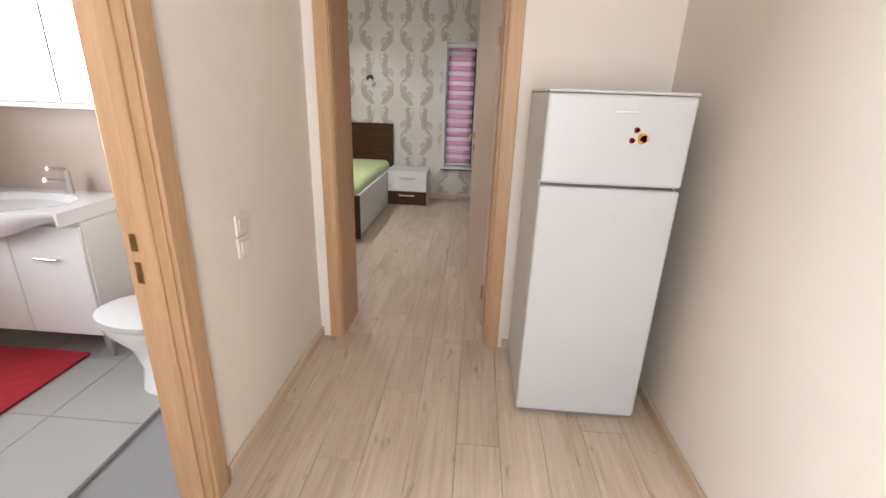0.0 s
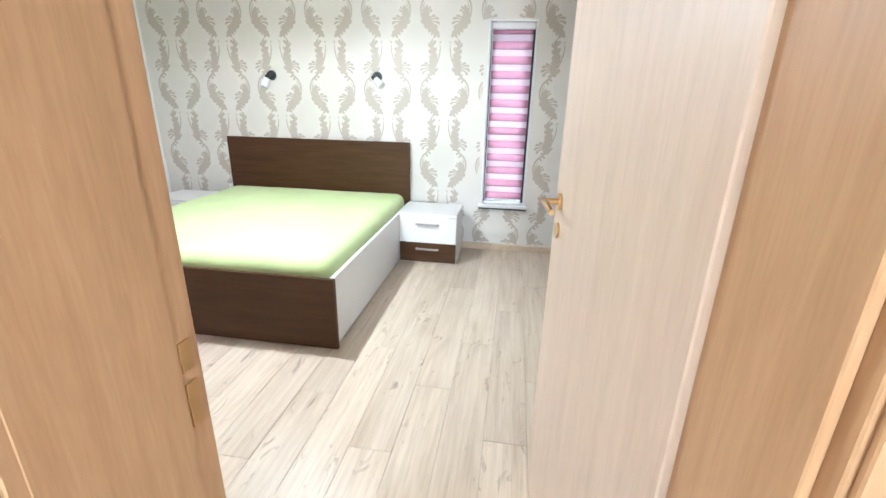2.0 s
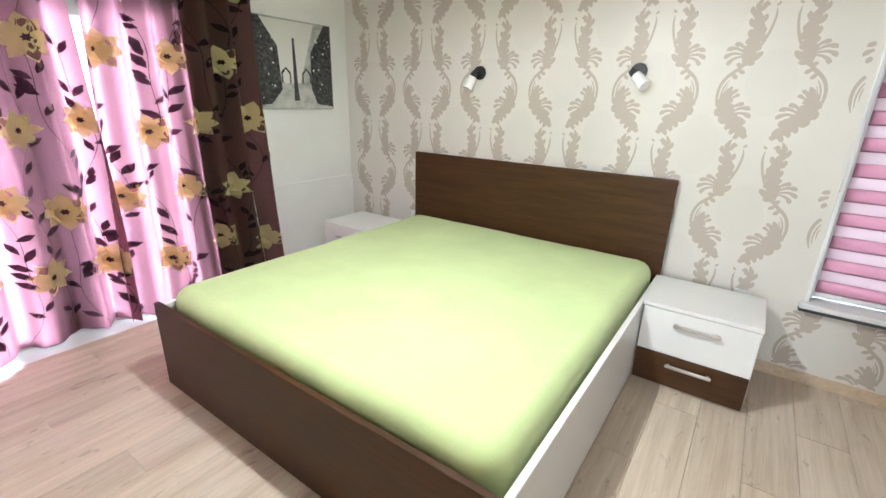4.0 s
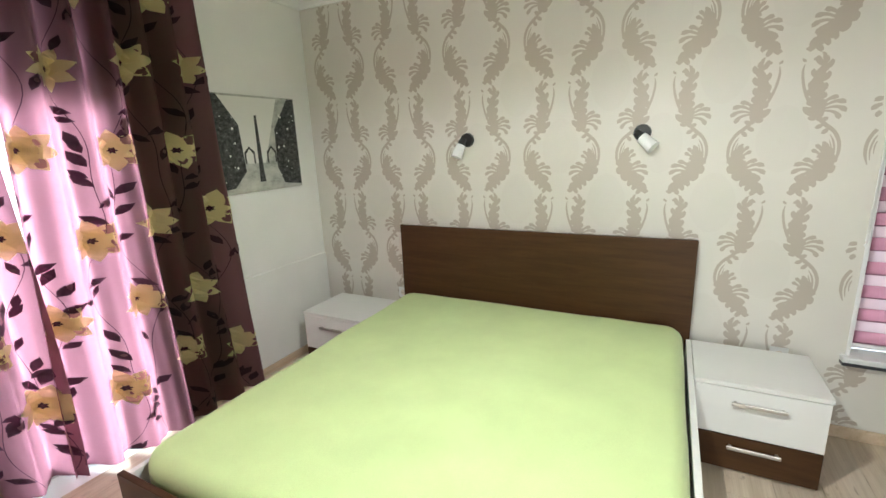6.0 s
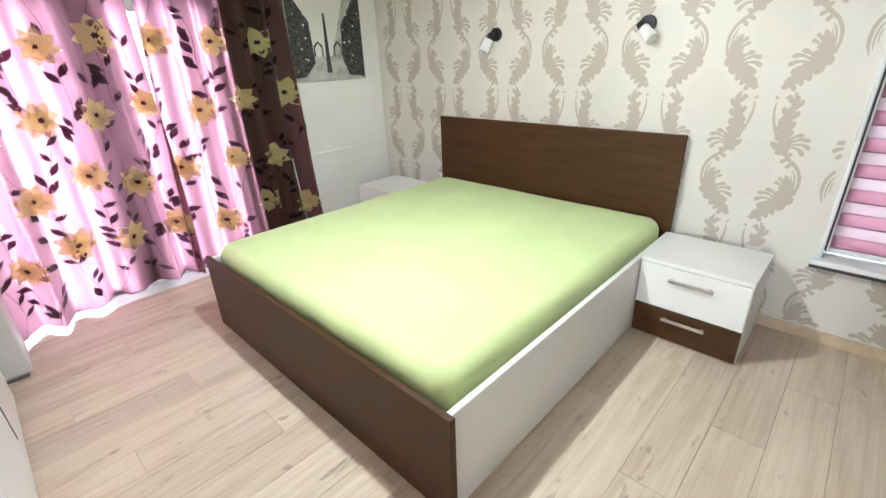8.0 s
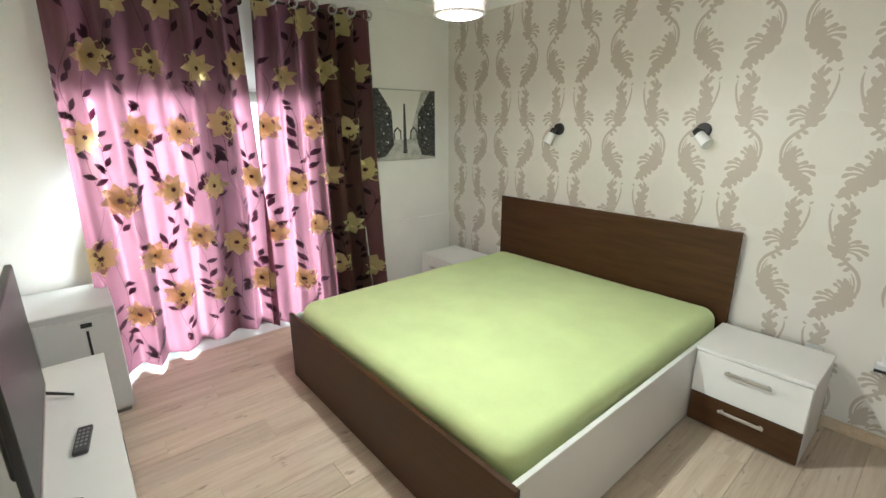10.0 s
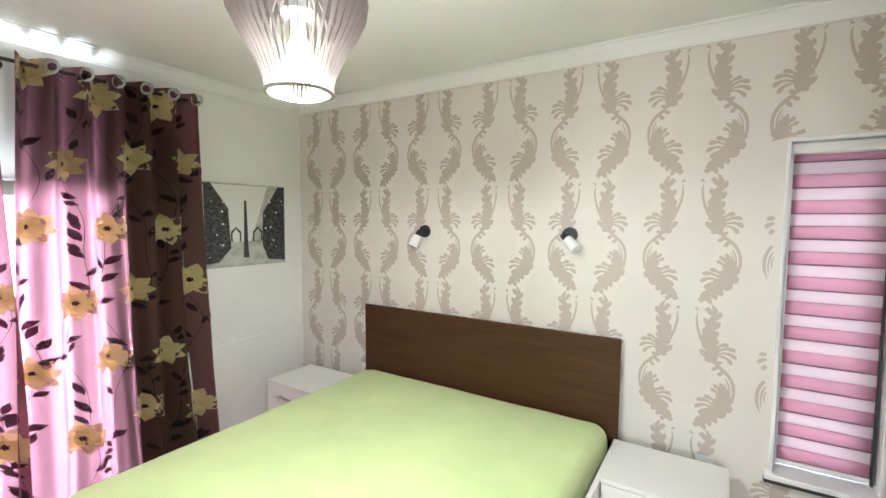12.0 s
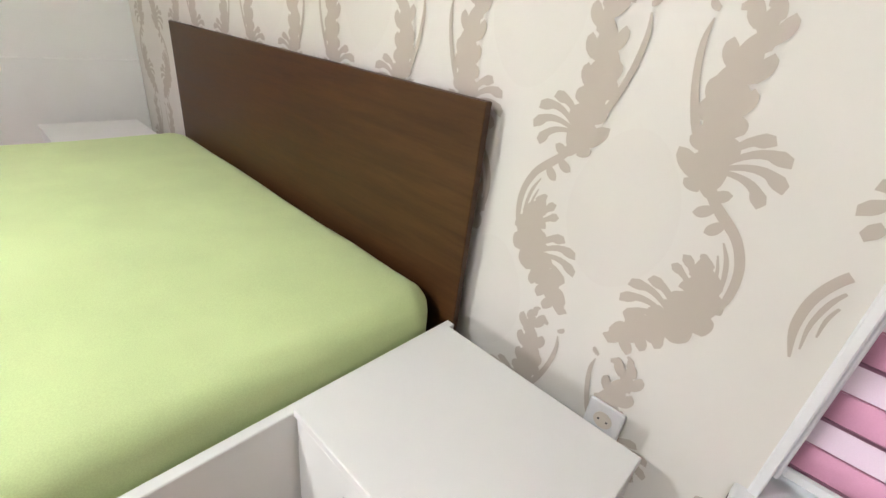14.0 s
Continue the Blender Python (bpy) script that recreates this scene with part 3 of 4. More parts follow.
for y0, y1, mt, dx, lab in ((-1.06, -0.02, WENGE_UP, 0.006, "wenge sliding panel"), (-2.28, -1.00, MIRROR, 0.04, "mirror sliding panel")):
    d = part("sliding_door", boxes((dx + 0.012, dx + 0.02, y0 + 0.03, y1 - 0.03, 0.09, HW - 0.10)), mt, wd, lab)
    for ya, yb in ((y0, y0 + 0.032), (y1 - 0.032, y1)):
        part("stile", boxes((dx, dx + 0.03, ya, yb, 0.052, HW - 0.062), bevel=0.006, segments=2), ALU, d, "pale aluminium profile")
    part("rail", boxes((dx, dx + 0.03, y0 + 0.032, y1 - 0.032, 0.052, 0.095), bevel=0.005, segments=2), ALU, d)
    part("rail", boxes((dx, dx + 0.03, y0 + 0.032, y1 - 0.032, HW - 0.102, HW - 0.062), bevel=0.005, segments=2), ALU, d)

# ---- fridge ----
fr = thing("fridge", pose(3.246, -4.49, 0), "white two-door fridge freezer with magnets", "fridge")
w, d, h, s = 0.553, 0.57, 1.488, 1.124
part("body", boxes((0.0, w, 0.055, d, 0.03, h - 0.012), bevel=0.008, segments=2), WHITE_GLOSS, fr)
part("top_cover", boxes((-0.002, w + 0.002, 0.0, d, h - 0.0115, h), bevel=0.005, segments=2), WHITE_GLOSS, fr)
part("door", boxes((0.0, w, 0.0, 0.05, 0.028, s - 0.006), bevel=0.012, segments=3), WHITE_GLOSS, fr)
part("freezer_door", boxes((0.0, w, 0.0, 0.05, s + 0.006, h - 0.014), bevel=0.012, segments=3), WHITE_GLOSS, fr)
part("gasket", boxes((0.012, w - 0.012, 0.05, 0.0549, 0.06, h - 0.03)), GASKET, fr)
part("plinth", boxes((0.02, w - 0.02, 0.02, d - 0.02, 0.008, 0.034)), GASKET, fr)
for x in (0.05, w - 0.05):
    for y in (0.06, d - 0.05):
        bm = bmesh.new()
        tube(bm, (x, y, 0), (x, y, 0.009), 0.018)
        part("foot", bm, BLACK, fr)
part("emblem", boxes((0.262, 0.336, -0.0025, 0.001, 1.408, 1.419), bevel=0.001), STEEL, fr)

# ---- television stand, television, cabinet ----
tv = thing("tv_stand", pose(-0.10, -3.02, 0), "long low white television stand by the wall", "tv stand")
part("top", boxes((0, 1.82, -0.42, 0, 0.485, 0.505), bevel=0.002), WHITE_BOARD, tv)
for x in (0.0, 0.86, 1.798):
    part("side", boxes((x, x + 0.022, -0.415, -0.02, 0.0, 0.4845)), WHITE_BOARD, tv)
part("bottom", boxes((0.023, 1.797, -0.415, -0.02, 0.05, 0.07)), WHITE_BOARD, tv)
part("back", boxes((0.023, 1.797, -0.42, -0.4155, 0.02, 0.4845)), WHITE_BOARD, tv)
for x0, x1 in ((0.003, 0.58), (0.586, 1.2), (1.206, 1.817)):
    dr = part("drawer_front", boxes((x0, x1, -0.0195, -0.001, 0.06, 0.48), bevel=0.0015), WHITE_BOARD, tv)
    part("finger_slot", boxes((x1 - 0.035, x1 - 0.02, -0.0015, 0.001, 0.17, 0.33)), BLACK, dr)
for x, y, z, r, c in ((0.317, -0.006, 1.283, 0.011, (0.45, 0.01, 0.03)), (0.329, -0.006, 1.322, 0.011, (0.5, 0.02, 0.03)), (0.357, -0.008, 1.291, 0.02, (0.75, 0.36, 0.03))):
    bm = bmesh.new()
    for k in range(3):
        tube(bm, (x + r * 0.25 * math.cos(k * 2.1), y, z + r * 0.25 * math.sin(k * 2.1)), (x + r * 0.25 * math.cos(k * 2.1), 0.0, z + r * 0.25 * math.sin(k * 2.1)), r * 0.72, r * 0.85, 18)
    tagged(part("fridge_magnet", bm, lacquer("magnet_paint", c, 0.35), smooth=True, at=pose(3.262, -4.49, 0.026)),
           "small round painted magnet on the fridge door", "magnet", "magnets on the fridge")

# ---- television, remote control, white cabinet by the curtains ----
tele = thing("television", pose(0.66, -3.25, 0.505), "thin black flat television on splayed feet", "television")
part("screen", boxes((-0.46, 0.46, -0.012, 0.012, 0.06, 0.60), bevel=0.004), BLACK, tele)
part("screen_glass", boxes((-0.45, 0.45, 0.0125, 0.0135, 0.075, 0.59)), material("screen_glass", (0.008, 0.009, 0.010), 0.3, spec=0.25), tele)
part("bezel", boxes((-0.462, 0.462, -0.014, 0.014, 0.048, 0.059), bevel=0.002), STEEL, tele)
part("back_housing", boxes((-0.3, 0.3, -0.05, -0.0125, 0.1, 0.42), bevel=0.015, segments=2), BLACK, tele)
for x in (-0.37, 0.37):
    bm = bmesh.new()
    tube(bm, (x, 0, 0.055), (x, 0.10, 0.006), 0.008, 0.006, 8)
    tube(bm, (x, 0, 0.055), (x, -0.09, 0.006), 0.008, 0.006, 8)
    part("stand_foot", bm, BLACK, tele)
rem = thing("remote_control", pose(0.69, -3.135, 0.505, 0, 0, -8), "dark grey remote control lying on the stand", "remote control")
part("case", boxes((-0.085, 0.085, -0.024, 0.024, 0.0, 0.018), bevel=0.006, segments=2), lacquer("remote_grey", (0.05, 0.05, 0.055), 0.5), rem)
for i in range(5):
    for j in (-1, 0, 1):
        part("button", boxes((-0.06 + i * 0.025, -0.047 + i * 0.025, j * 0.013 - 0.004, j * 0.013 + 0.004, 0.0175, 0.0195)), GASKET, rem)

cab = thing("white_cabinet", pose(-0.825, -3.640, 0), "small white two-door cabinet with black slot handles", "cabinet")
part("body", boxes((0.0, 0.50, 0.0, 0.71, 0.03, 0.66), bevel=0.006, segments=2), WHITE_GLOSS, cab)
part("plinth", boxes((0.02, 0.48, 0.02, 0.69, 0.0, 0.0295)), GASKET, cab)
part("lid", boxes((0.0, 0.515, 0.0, 0.71, 0.6605, 0.68), bevel=0.006, segments=2), WHITE_GLOSS, cab)
for y0, y1 in ((0.002, 0.352), (0.358, 0.708)):
    d = part("door", boxes((0.5005, 0.522, y0, y1, 0.05, 0.64), bevel=0.006, segments=2), WHITE_GLOSS, cab)
    part("badge", boxes((0.5215, 0.5245, y1 - 0.16, y1 - 0.11, 0.585, 0.61), bevel=0.001), BLACK, d)
    part("slot_handle", boxes((0.5215, 0.525, y1 - 0.142, y1 - 0.13, 0.41, 0.565), bevel=0.001), BLACK, d)

# ---- curtain rod and curtains ----
ROD_X, ROD_Z = -0.755, 2.461
rod = thing("curtain_rod", pose(ROD_X, 0, ROD_Z), "dark bronze curtain rod with finials on the wall", "curtain rod")
BRONZE = material("dark_bronze", (0.06, 0.045, 0.035), 0.35, 0.8)
bm = bmesh.new()
tube(bm, (0, -3.04, 0), (0, -1.01, 0), 0.010, seg=14)
part("pole", bm, BRONZE, rod, smooth=True)
for s, y in ((-1, -3.04), (1, -1.01)):
    bm = bmesh.new()
    for k, r in ((0.0, 0.014), (0.022, 0.019), (0.050, 0.016), (0.075, 0.011)):
        bmesh.ops.create_icosphere(bm, subdivisions=2, radius=r, matrix=Matrix.Translation((0, y + s * (0.01 + k), 0)))
    part("finial", bm, BRONZE, rod, smooth=True)
for y in (-3.0, -1.905, -1.03):
    bm = bmesh.new()
    tube(bm, (0, y, 0), (X_W - ROD_X, y, -0.01), 0.008)
    tube(bm, (X_W - ROD_X, y, -0.01), (X_W - ROD_X + 0.006, y, -0.01), 0.028, seg=20)
    part("bracket", bm, BRONZE, rod, smooth=True)


def curtain_surface(y0, y1, folds, phase, flare):
    """Place on a hanging curtain; u across, v up, both 0 to 1."""

    def f(u, v, lift=0.0):
        low = 1 - v
        amp = 0.060 + 0.012 * math.sin(7 * u + phase) * low
        wob = 0.25 * noise.noise(Vector((u * 5 + phase, v * 1.6, 0.3))) * low
        a = 2 * math.pi * (folds * u + wob) + phase
        y = y0 + (y1 - y0) * u + flare * (u - 0.5) * low + 0.02 * math.sin(3.1 * v + phase) * low
        bow = -0.20 * low ** 1.6 * max(0.0, math.sin(math.pi * min(1, max(0, (y - BY0 - 0.06) / (BY1 - BY0 - 0.12))))) ** 1.2
        x = ROD_X + amp * math.sin(a) + 0.007 * math.sin(3.3 * a + 2 * phase + 2.0 * v) * (0.35 + 0.65 * low) + bow + 0.012 * noise.noise(Vector((u * 9, v * 4, phase)))
        z = 0.028 + 2.474 * v + 0.006 * math.sin(a * 0.5) * low
        slope = amp * math.cos(a) * 2 * math.pi * folds / (y1 - y0)
        n = Vector((1, -slope, 0)).normalized()
        return Vector((x, y, z)) + n * lift

    return f


def decal(bm, f, w, h, shape, cu, cv, lift):
    """A small flat shape sewn on the cloth; shape: points (a, b) in metres about (cu, cv), as a fan."""
    def at(a, b):
        return f(min(1, max(0, cu + a / w)), min(0.999, max(0, cv + b / h)), lift)

    for quad in shape:
        bm.faces.new([bm.verts.new(at(a, b)) for a, b in quad])


def petal_shapes(r, n, turn):
    """Pointed petals, each a strip of quads."""
    out = []
    for k in range(n):
        a = turn + 2 * math.pi * k / n
        ca, sa = math.cos(a), math.sin(a)
        prof = ((0.08, 0.05), (0.32, 0.22), (0.56, 0.29), (0.76, 0.22), (0.92, 0.10), (1.04, 0.01))
        for (d0, w0), (d1, w1) in zip(prof, prof[1:]):
            out.append([((d * ca - s * q * sa) * r, (d * sa + s * q * ca) * r) for d, q, s in ((d0, w0, -1), (d1, w1, -1), (d1, w1, 1), (d0, w0, 1))])
    return out


def leaf_shape(r, a):
    ca, sa = math.cos(a), math.sin(a)
    prof = ((-1.0, 0.02), (-0.4, 0.36), (0.2, 0.42), (1.0, 0.02))
    return [[((d * ca - s * q * sa) * r, (d * sa + s * q * ca) * r) for d, q, s in ((d0, w0, -1), (d1, w1, -1), (d1, w1, 1), (d0, w0, 1))]
            for (d0, w0), (d1, w1) in zip(prof, prof[1:])]


def curtain(y0, y1, folds, phase, flare, seed, label):
    rng = random.Random(seed)
    f = curtain_surface(y0, y1, folds, phase, flare)
    w, h = (y1 - y0) * 1.12, 2.46
    e = thing("curtain", pose(0, 0, 0), label, "curtain", "curtains at the balcony door")
    part("cloth", grid_surface(bmesh.new(), f, folds * 30, 60), CURTAIN, e, smooth=True)
    # eyelets threaded on the rod
    for k in range(folds * 2):
        u = (k + 0.5 - phase / math.pi) / (2 * folds)
        u = u % 1.0
        p = f(u, 0.982)
        bm = bmesh.new()
        ring = [[bm.verts.new((0.006 * math.cos(b) * 0.6, (0.030 + 0.010 * math.cos(b)) * math.cos(a), (0.030 + 0.010 * math.cos(b)) * math.sin(a))) for b in (0, 1.57, 3.14, 4.71)] for a in [2 * math.pi * q / 16 for q in range(16)]]
        for q in range(16):
            for b in range(4):
                bm.faces.new((ring[q][b], ring[(q + 1) % 16][b], ring[(q + 1) % 16][(b + 1) % 4], ring[q][(b + 1) % 4]))
        ang = 55 if k % 2 else -55
        part("eyelet", bm, SILVER, e, "silver eyelet ring", smooth=True, at=pose(p.x + 0.008, p.y, ROD_Z, 0, 0, ang))
    # flowers in staggered rows, leaves and vines between them
    cols = max(3, round(w / 0.31))
    petals, hearts, leaves, vines = bmesh.new(), bmesh.new(), bmesh.new(), bmesh.new()
    spots = []
    for row in range(7):
        for c in range(cols + 1):
            u = (c + 0.25 + (0.5 if row % 2 else 0.0)) / cols + rng.uniform(-0.03, 0.03)
            v = (0.955 - row * 0.158) + rng.uniform(-0.02, 0.02)
            if -0.02 < u < 1.02 and v > 0.02:
                spots.append((u, v))
                r = rng.uniform(0.094, 0.112)
                turn = rng.uniform(0, 1)
                decal(petals, f, w, h, petal_shapes(r, 8, turn), u, v, 0.003)
                decal(petals, f, w, h, petal_shapes(r * 0.62, 7, turn + 0.3), u, v, 0.0045)
                decal(hearts, f, w, h, petal_shapes(r * 0.17, 6, turn), u, v, 0.006)
    for c in range(cols * 2):
        u0 = (c + 0.5) / (cols * 2) + rng.uniform(-0.03, 0.03)
        ph = rng.uniform(0, 6)
        v = 0.01
        last = None
        while v < 0.985:
            u = u0 + (0.045 * math.sin(v * 15 + ph) + 0.02 * math.sin(v * 31 + ph)) / w * 0.9
            u = min(0.995, max(0.005, u))
            if last:
                (ua, va) = last
                q = [f(ua - 0.0012 / w, va, 0.002), f(u - 0.0012 / w, v, 0.002), f(u + 0.0012 / w, v, 0.002), f(ua + 0.0012 / w, va, 0.002)]
                vines.faces.new([vines.verts.new(p) for p in q])
            last = (u, v)
            if rng.random() < 0.42:
                s = rng.choice((-1, 1))
                du, dv = s * rng.uniform(0.018, 0.034) / w, rng.uniform(-0.004, 0.010)
                if all(math.hypot((u + du - a) * w, (v + dv - b) * h) > 0.085 for a, b in spots):
                    decal(leaves, f, w, h, leaf_shape(rng.uniform(0.032, 0.046), math.pi / 2 - s * rng.uniform(0.3, 1.2)), u + du, v + dv, 0.0035)
            v += 0.0155
    tagged(part("woven_petals", petals, PETAL, e, "ochre woven flowers"), kind="stuff")
    tagged(part("flower_heart_stitching", hearts, LEAF_CLOTH, e), kind="stuff")
    tagged(part("woven_leaves", leaves, LEAF_CLOTH, e, "dark woven leaves"), kind="stuff")
    tagged(part("woven_vines", vines, LEAF_CLOTH, e), kind="stuff")
    return e


curtain(-2.955, -1.945, 5, 0.4, 0.15, 3, "taupe patterned eyelet curtain with ochre flowers, glowing pink")
curtain(-1.865, -0.965, 6, 1.9, 0.13, 8, "taupe floral eyelet curtain gathered beside the picture")

# ---- pendant lamp ----
HANG = -0.068
pl = thing("pendant_lamp", pose(1.30, -1.81, HANG), "lit pendant lamp with slatted opal shade and steel canopy", "pendant lamp")
bm = bmesh.new()
lathe(bm, tuple((r, TOP - HANG - d) for r, d in ((0.0, 0.045), (0.03, 0.043), (0.058, 0.03), (0.067, 0.012), (0.067, 0.0))), 36)
part("canopy", bm, STEEL, pl, smooth=True)
bm = bmesh.new()
tube(bm, (0, 0, 2.44), (0, 0, TOP - HANG - 0.04), 0.0025, seg=8)
part("cord", bm, WHITE_PVC, pl)
SHADE = ((0.052, 2.455), (0.050, 2.42), (0.120, 2.40), (0.165, 2.372), (0.186, 2.335), (0.180, 2.295), (0.155, 2.245), (0.118, 2.185), (0.094, 2.13), (0.088, 2.095))
bm = bmesh.new()
inner, outer = [], []
for r, z in SHADE:
    deep = 0.016 + 0.030 * max(0.0, min(1.0, (z - 2.25) / 0.12)) * (r > 0.06)
    rows = [(r - deep, -0.0009), (r, -0.0009), (r, 0.0009), (r - deep, 0.0009)]
    inner.append([bm.verts.new((a, b, z)) for a, b in rows])
for a, b in zip(inner, inner[1:]):
    for k in range(4):
        bm.faces.new((a[k], a[(k + 1) % 4], b[(k + 1) % 4], b[k]))
bm.faces.new(inner[0])
bm.faces.new(inner[-1])
fin = mesh_of("slat", bm, OPAL)
for k in range(44):
    o = new("slat", fin)
    o.parent = pl
    o.matrix_basis = pose(0, 0, 0, 0, 0, k * 360 / 44)
for z, r0, r1 in ((2.093, 0.082, 0.093), (2.448, 0.034, 0.054)):
    bm = bmesh.new()
    lathe(bm, ((r0, z - 0.003), (r1, z - 0.003), (r1, z + 0.003), (r0, z + 0.003), (r0, z - 0.003)), 40, capped=False)
    part("shade_ring", bm, STEEL, pl, smooth=True)
bm = bmesh.new()
tube(bm, (0, 0, 2.255), (0, 0, 2.44), 0.019, 0.022, 20)
# collar added to the holder to keep the bulb's light off the ceiling
lathe(bm, ((0.020, 2.310), (0.046, 2.304), (0.046, 2.300), (0.020, 2.303)), 32, capped=False)
part("lamp_holder", bm, WHITE_PVC, pl, smooth=True)
BULB = material("lit_bulb", (1, 0.95, 0.88), 0.4)
BULB.node_tree.nodes["Principled BSDF"].inputs["Emission Color"].default_value = (1.0, 0.88, 0.72, 1)
BULB.node_tree.nodes["Principled BSDF"].inputs["Emission Strength"].default_value = 22.0
bm = bmesh.new()
lathe(bm, ((0.0, 2.135), (0.02, 2.138), (0.034, 2.155), (0.037, 2.175), (0.030, 2.208), (0.018, 2.240), (0.016, 2.256)), 24)
b = part("bulb", bm, BULB, pl, "glowing bulb", smooth=True)
b.visible_shadow = False

# ---- wall spot lamps over the bed ----


def wall_lamp(x, lean, label):
    e = thing("wall_lamp", pose(x, 0, 1.598), label, "wall lamp", "wall lamps over the bed")
    bm = bmesh.new()
    tube(bm, (0, -0.001, 0), (0, -0.022, 0), 0.046, 0.042, 28)
    part("base", bm, BLACK, e, smooth=True)
    bm = bmesh.new()
    tube(bm, (0, -0.02, 0), (-0.02, -0.055, -0.005), 0.009)
    bmesh.ops.create_icosphere(bm, subdivisions=2, radius=0.017, matrix=Matrix.Translation((-0.022, -0.06, -0.008)))
    part("arm", bm, BLACK, e, smooth=True)
    d = Vector((lean, -0.35, -0.85)).normalized()
    p = Vector((-0.012, -0.062, -0.012))
    bm = bmesh.new()
    tube(bm, p - d * 0.02, p + d * 0.025, 0.020, 0.026, 20)
    part("socket", bm, BLACK, e, smooth=True)
    bm = bmesh.new()
    tube(bm, p + d * 0.02, p + d * 0.105, 0.030, 0.036, 24)
    part("glass_shade", bm, CERAMIC, e, "white glass shade", smooth=True)
    return e


wall_lamp(0.478, -0.25, "small black wall lamp with white glass shade")
wall_lamp(1.523, 0.95, "small black wall lamp, its white shade tilted aside")

# ---- canvas picture ----
pic = thing("canvas_picture", pose(X_W, -0.188, 1.317), "unframed grey canvas print of a city street with tower", "picture")
PW, PH = 0.84, 0.625
GREY = lacquer("canvas_grey", (0.42, 0.42, 0.38), 0.7)
n = Nodes(GREY)
n.color(n.ramp(n.noise(n.coords((1, 3, 5)), 2.5, 6, 0.7), (0.3, (0.20, 0.20, 0.18)), (0.5, (0.45, 0.45, 0.41)), (0.75, (0.62, 0.61, 0.56))))
DARK_INK = lacquer("canvas_dark", (0.05, 0.05, 0.048), 0.7)
n = Nodes(DARK_INK)
n.color(n.ramp(n.noise(n.coords((1, 9, 14)), 3.0, 6, 0.75), (0.42, (0.018, 0.018, 0.018)), (0.6, (0.09, 0.09, 0.085)), (0.72, (0.32, 0.32, 0.3))))
PALE_INK = lacquer("canvas_pale", (0.72, 0.71, 0.66), 0.7)
part("canvas", boxes((0.001, 0.022, -PW, 0, 0, PH), bevel=0.002), GREY, pic)


def ink(name, pts, mat, x=0.0232):
    bm = bmesh.new()
    bm.faces.new([bm.verts.new((x, -PW * (1 - a), PH * b)) for a, b in pts])
    return part(name, bm, mat, pic)


ink("sky", ((0.2, 0.98), (0.45, 0.3), (0.62, 0.3), (0.8, 0.98)), PALE_INK, 0.0228)
ink("dark_house", ((0.02, 0.99), (0.02, 0.03), (0.30, 0.06), (0.42, 0.22), (0.40, 0.70), (0.24, 0.99)), DARK_INK)
ink("dark_house", ((0.99, 0.99), (0.99, 0.03), (0.80, 0.06), (0.74, 0.25), (0.75, 0.66), (0.92, 0.99)), DARK_INK)
ink("tower", ((0.555, 0.80), (0.545, 0.22), (0.54, 0.10), (0.60, 0.10), (0.59, 0.22), (0.578, 0.80)), DARK_INK, 0.0236)
for a0, a1 in ((0.42, 0.52), (0.64, 0.74)):
    ink("arch", ((a0, 0.30), (a0, 0.42), ((a0 + a1) / 2, 0.48), (a1, 0.42), (a1, 0.30), (a1 - 0.015, 0.30), (a1 - 0.015, 0.40), ((a0 + a1) / 2, 0.455), (a0 + 0.015, 0.40), (a0 + 0.015, 0.30)), DARK_INK, 0.0236)
rng = random.Random(5)
for k in range(26):
    a = rng.uniform(0.04, 0.36) if k % 2 else rng.uniform(0.77, 0.97)
    b, r = rng.uniform(0.12, 0.85), rng.uniform(0.006, 0.016)
    ink("light_dot", [(a + r * 0.75 * math.cos(q), b + r * math.sin(q)) for q in (0, 0.9, 1.8, 2.7, 3.6, 4.5, 5.4)], PALE_INK, 0.0240 + k * 0.00002)
ink("sign_bar", ((0.10, 0.97), (0.10, 0.45), (0.18, 0.45), (0.18, 0.97)), GREY, 0.0238)

# ---- sockets and switch ----


def wall_plate(name, m, label, cat, hole, mat=WHITE_PVC):
    e = thing(name, m, label, cat)
    part("plate", boxes((-0.041, 0.041, -0.010, 0.0, -0.041, 0.041), bevel=0.004, segments=2), mat, e)
    bm = bmesh.new()
    if hole:
        tube(bm, (0, -0.0105, 0), (0, -0.0125, 0), 0.021, seg=24)
        part("insert", bm, CREAM_PLASTIC, e, smooth=True)
        for dx in (-0.0095, 0.0095):
            bm = bmesh.new()
            tube(bm, (dx, -0.0124, 0), (dx, -0.0131, 0), 0.0026, seg=10)
            part("pin_hole", bm, BLACK, e)
    else:
        box(bm, -0.026, 0.026, -0.014, -0.0105, -0.026, 0.026, 0.002)
        part("rocker", bm, mat, e)
    return e


wall_plate("wall_socket", pose(2.26, 0, 0.415), "white wall socket half hidden behind the nightstand", "socket", True)
wall_plate("wall_socket", pose(-0.09, 0, 0.485), "white wall socket beside the headboard", "socket", True)
wall_plate("light_switch", pose(X_HL, -4.70, 0.955, 0, 0, 90), "cream light switch on the hall wall", "switch", False, CREAM_PLASTIC)
wall_plate("light_switch", pose(X_HL, -4.70, 0.865, 0, 0, 90), "cream light switch below another one", "switch", False, CREAM_PLASTIC)

# ---- bathroom ----
TILE = plaster("beige_tile", (0.56, 0.47, 0.39), 0.35)
TILE_FLOOR = plaster("grey_floor_tile", (0.40, 0.40, 0.38), 0.4)
BX0 = -0.25
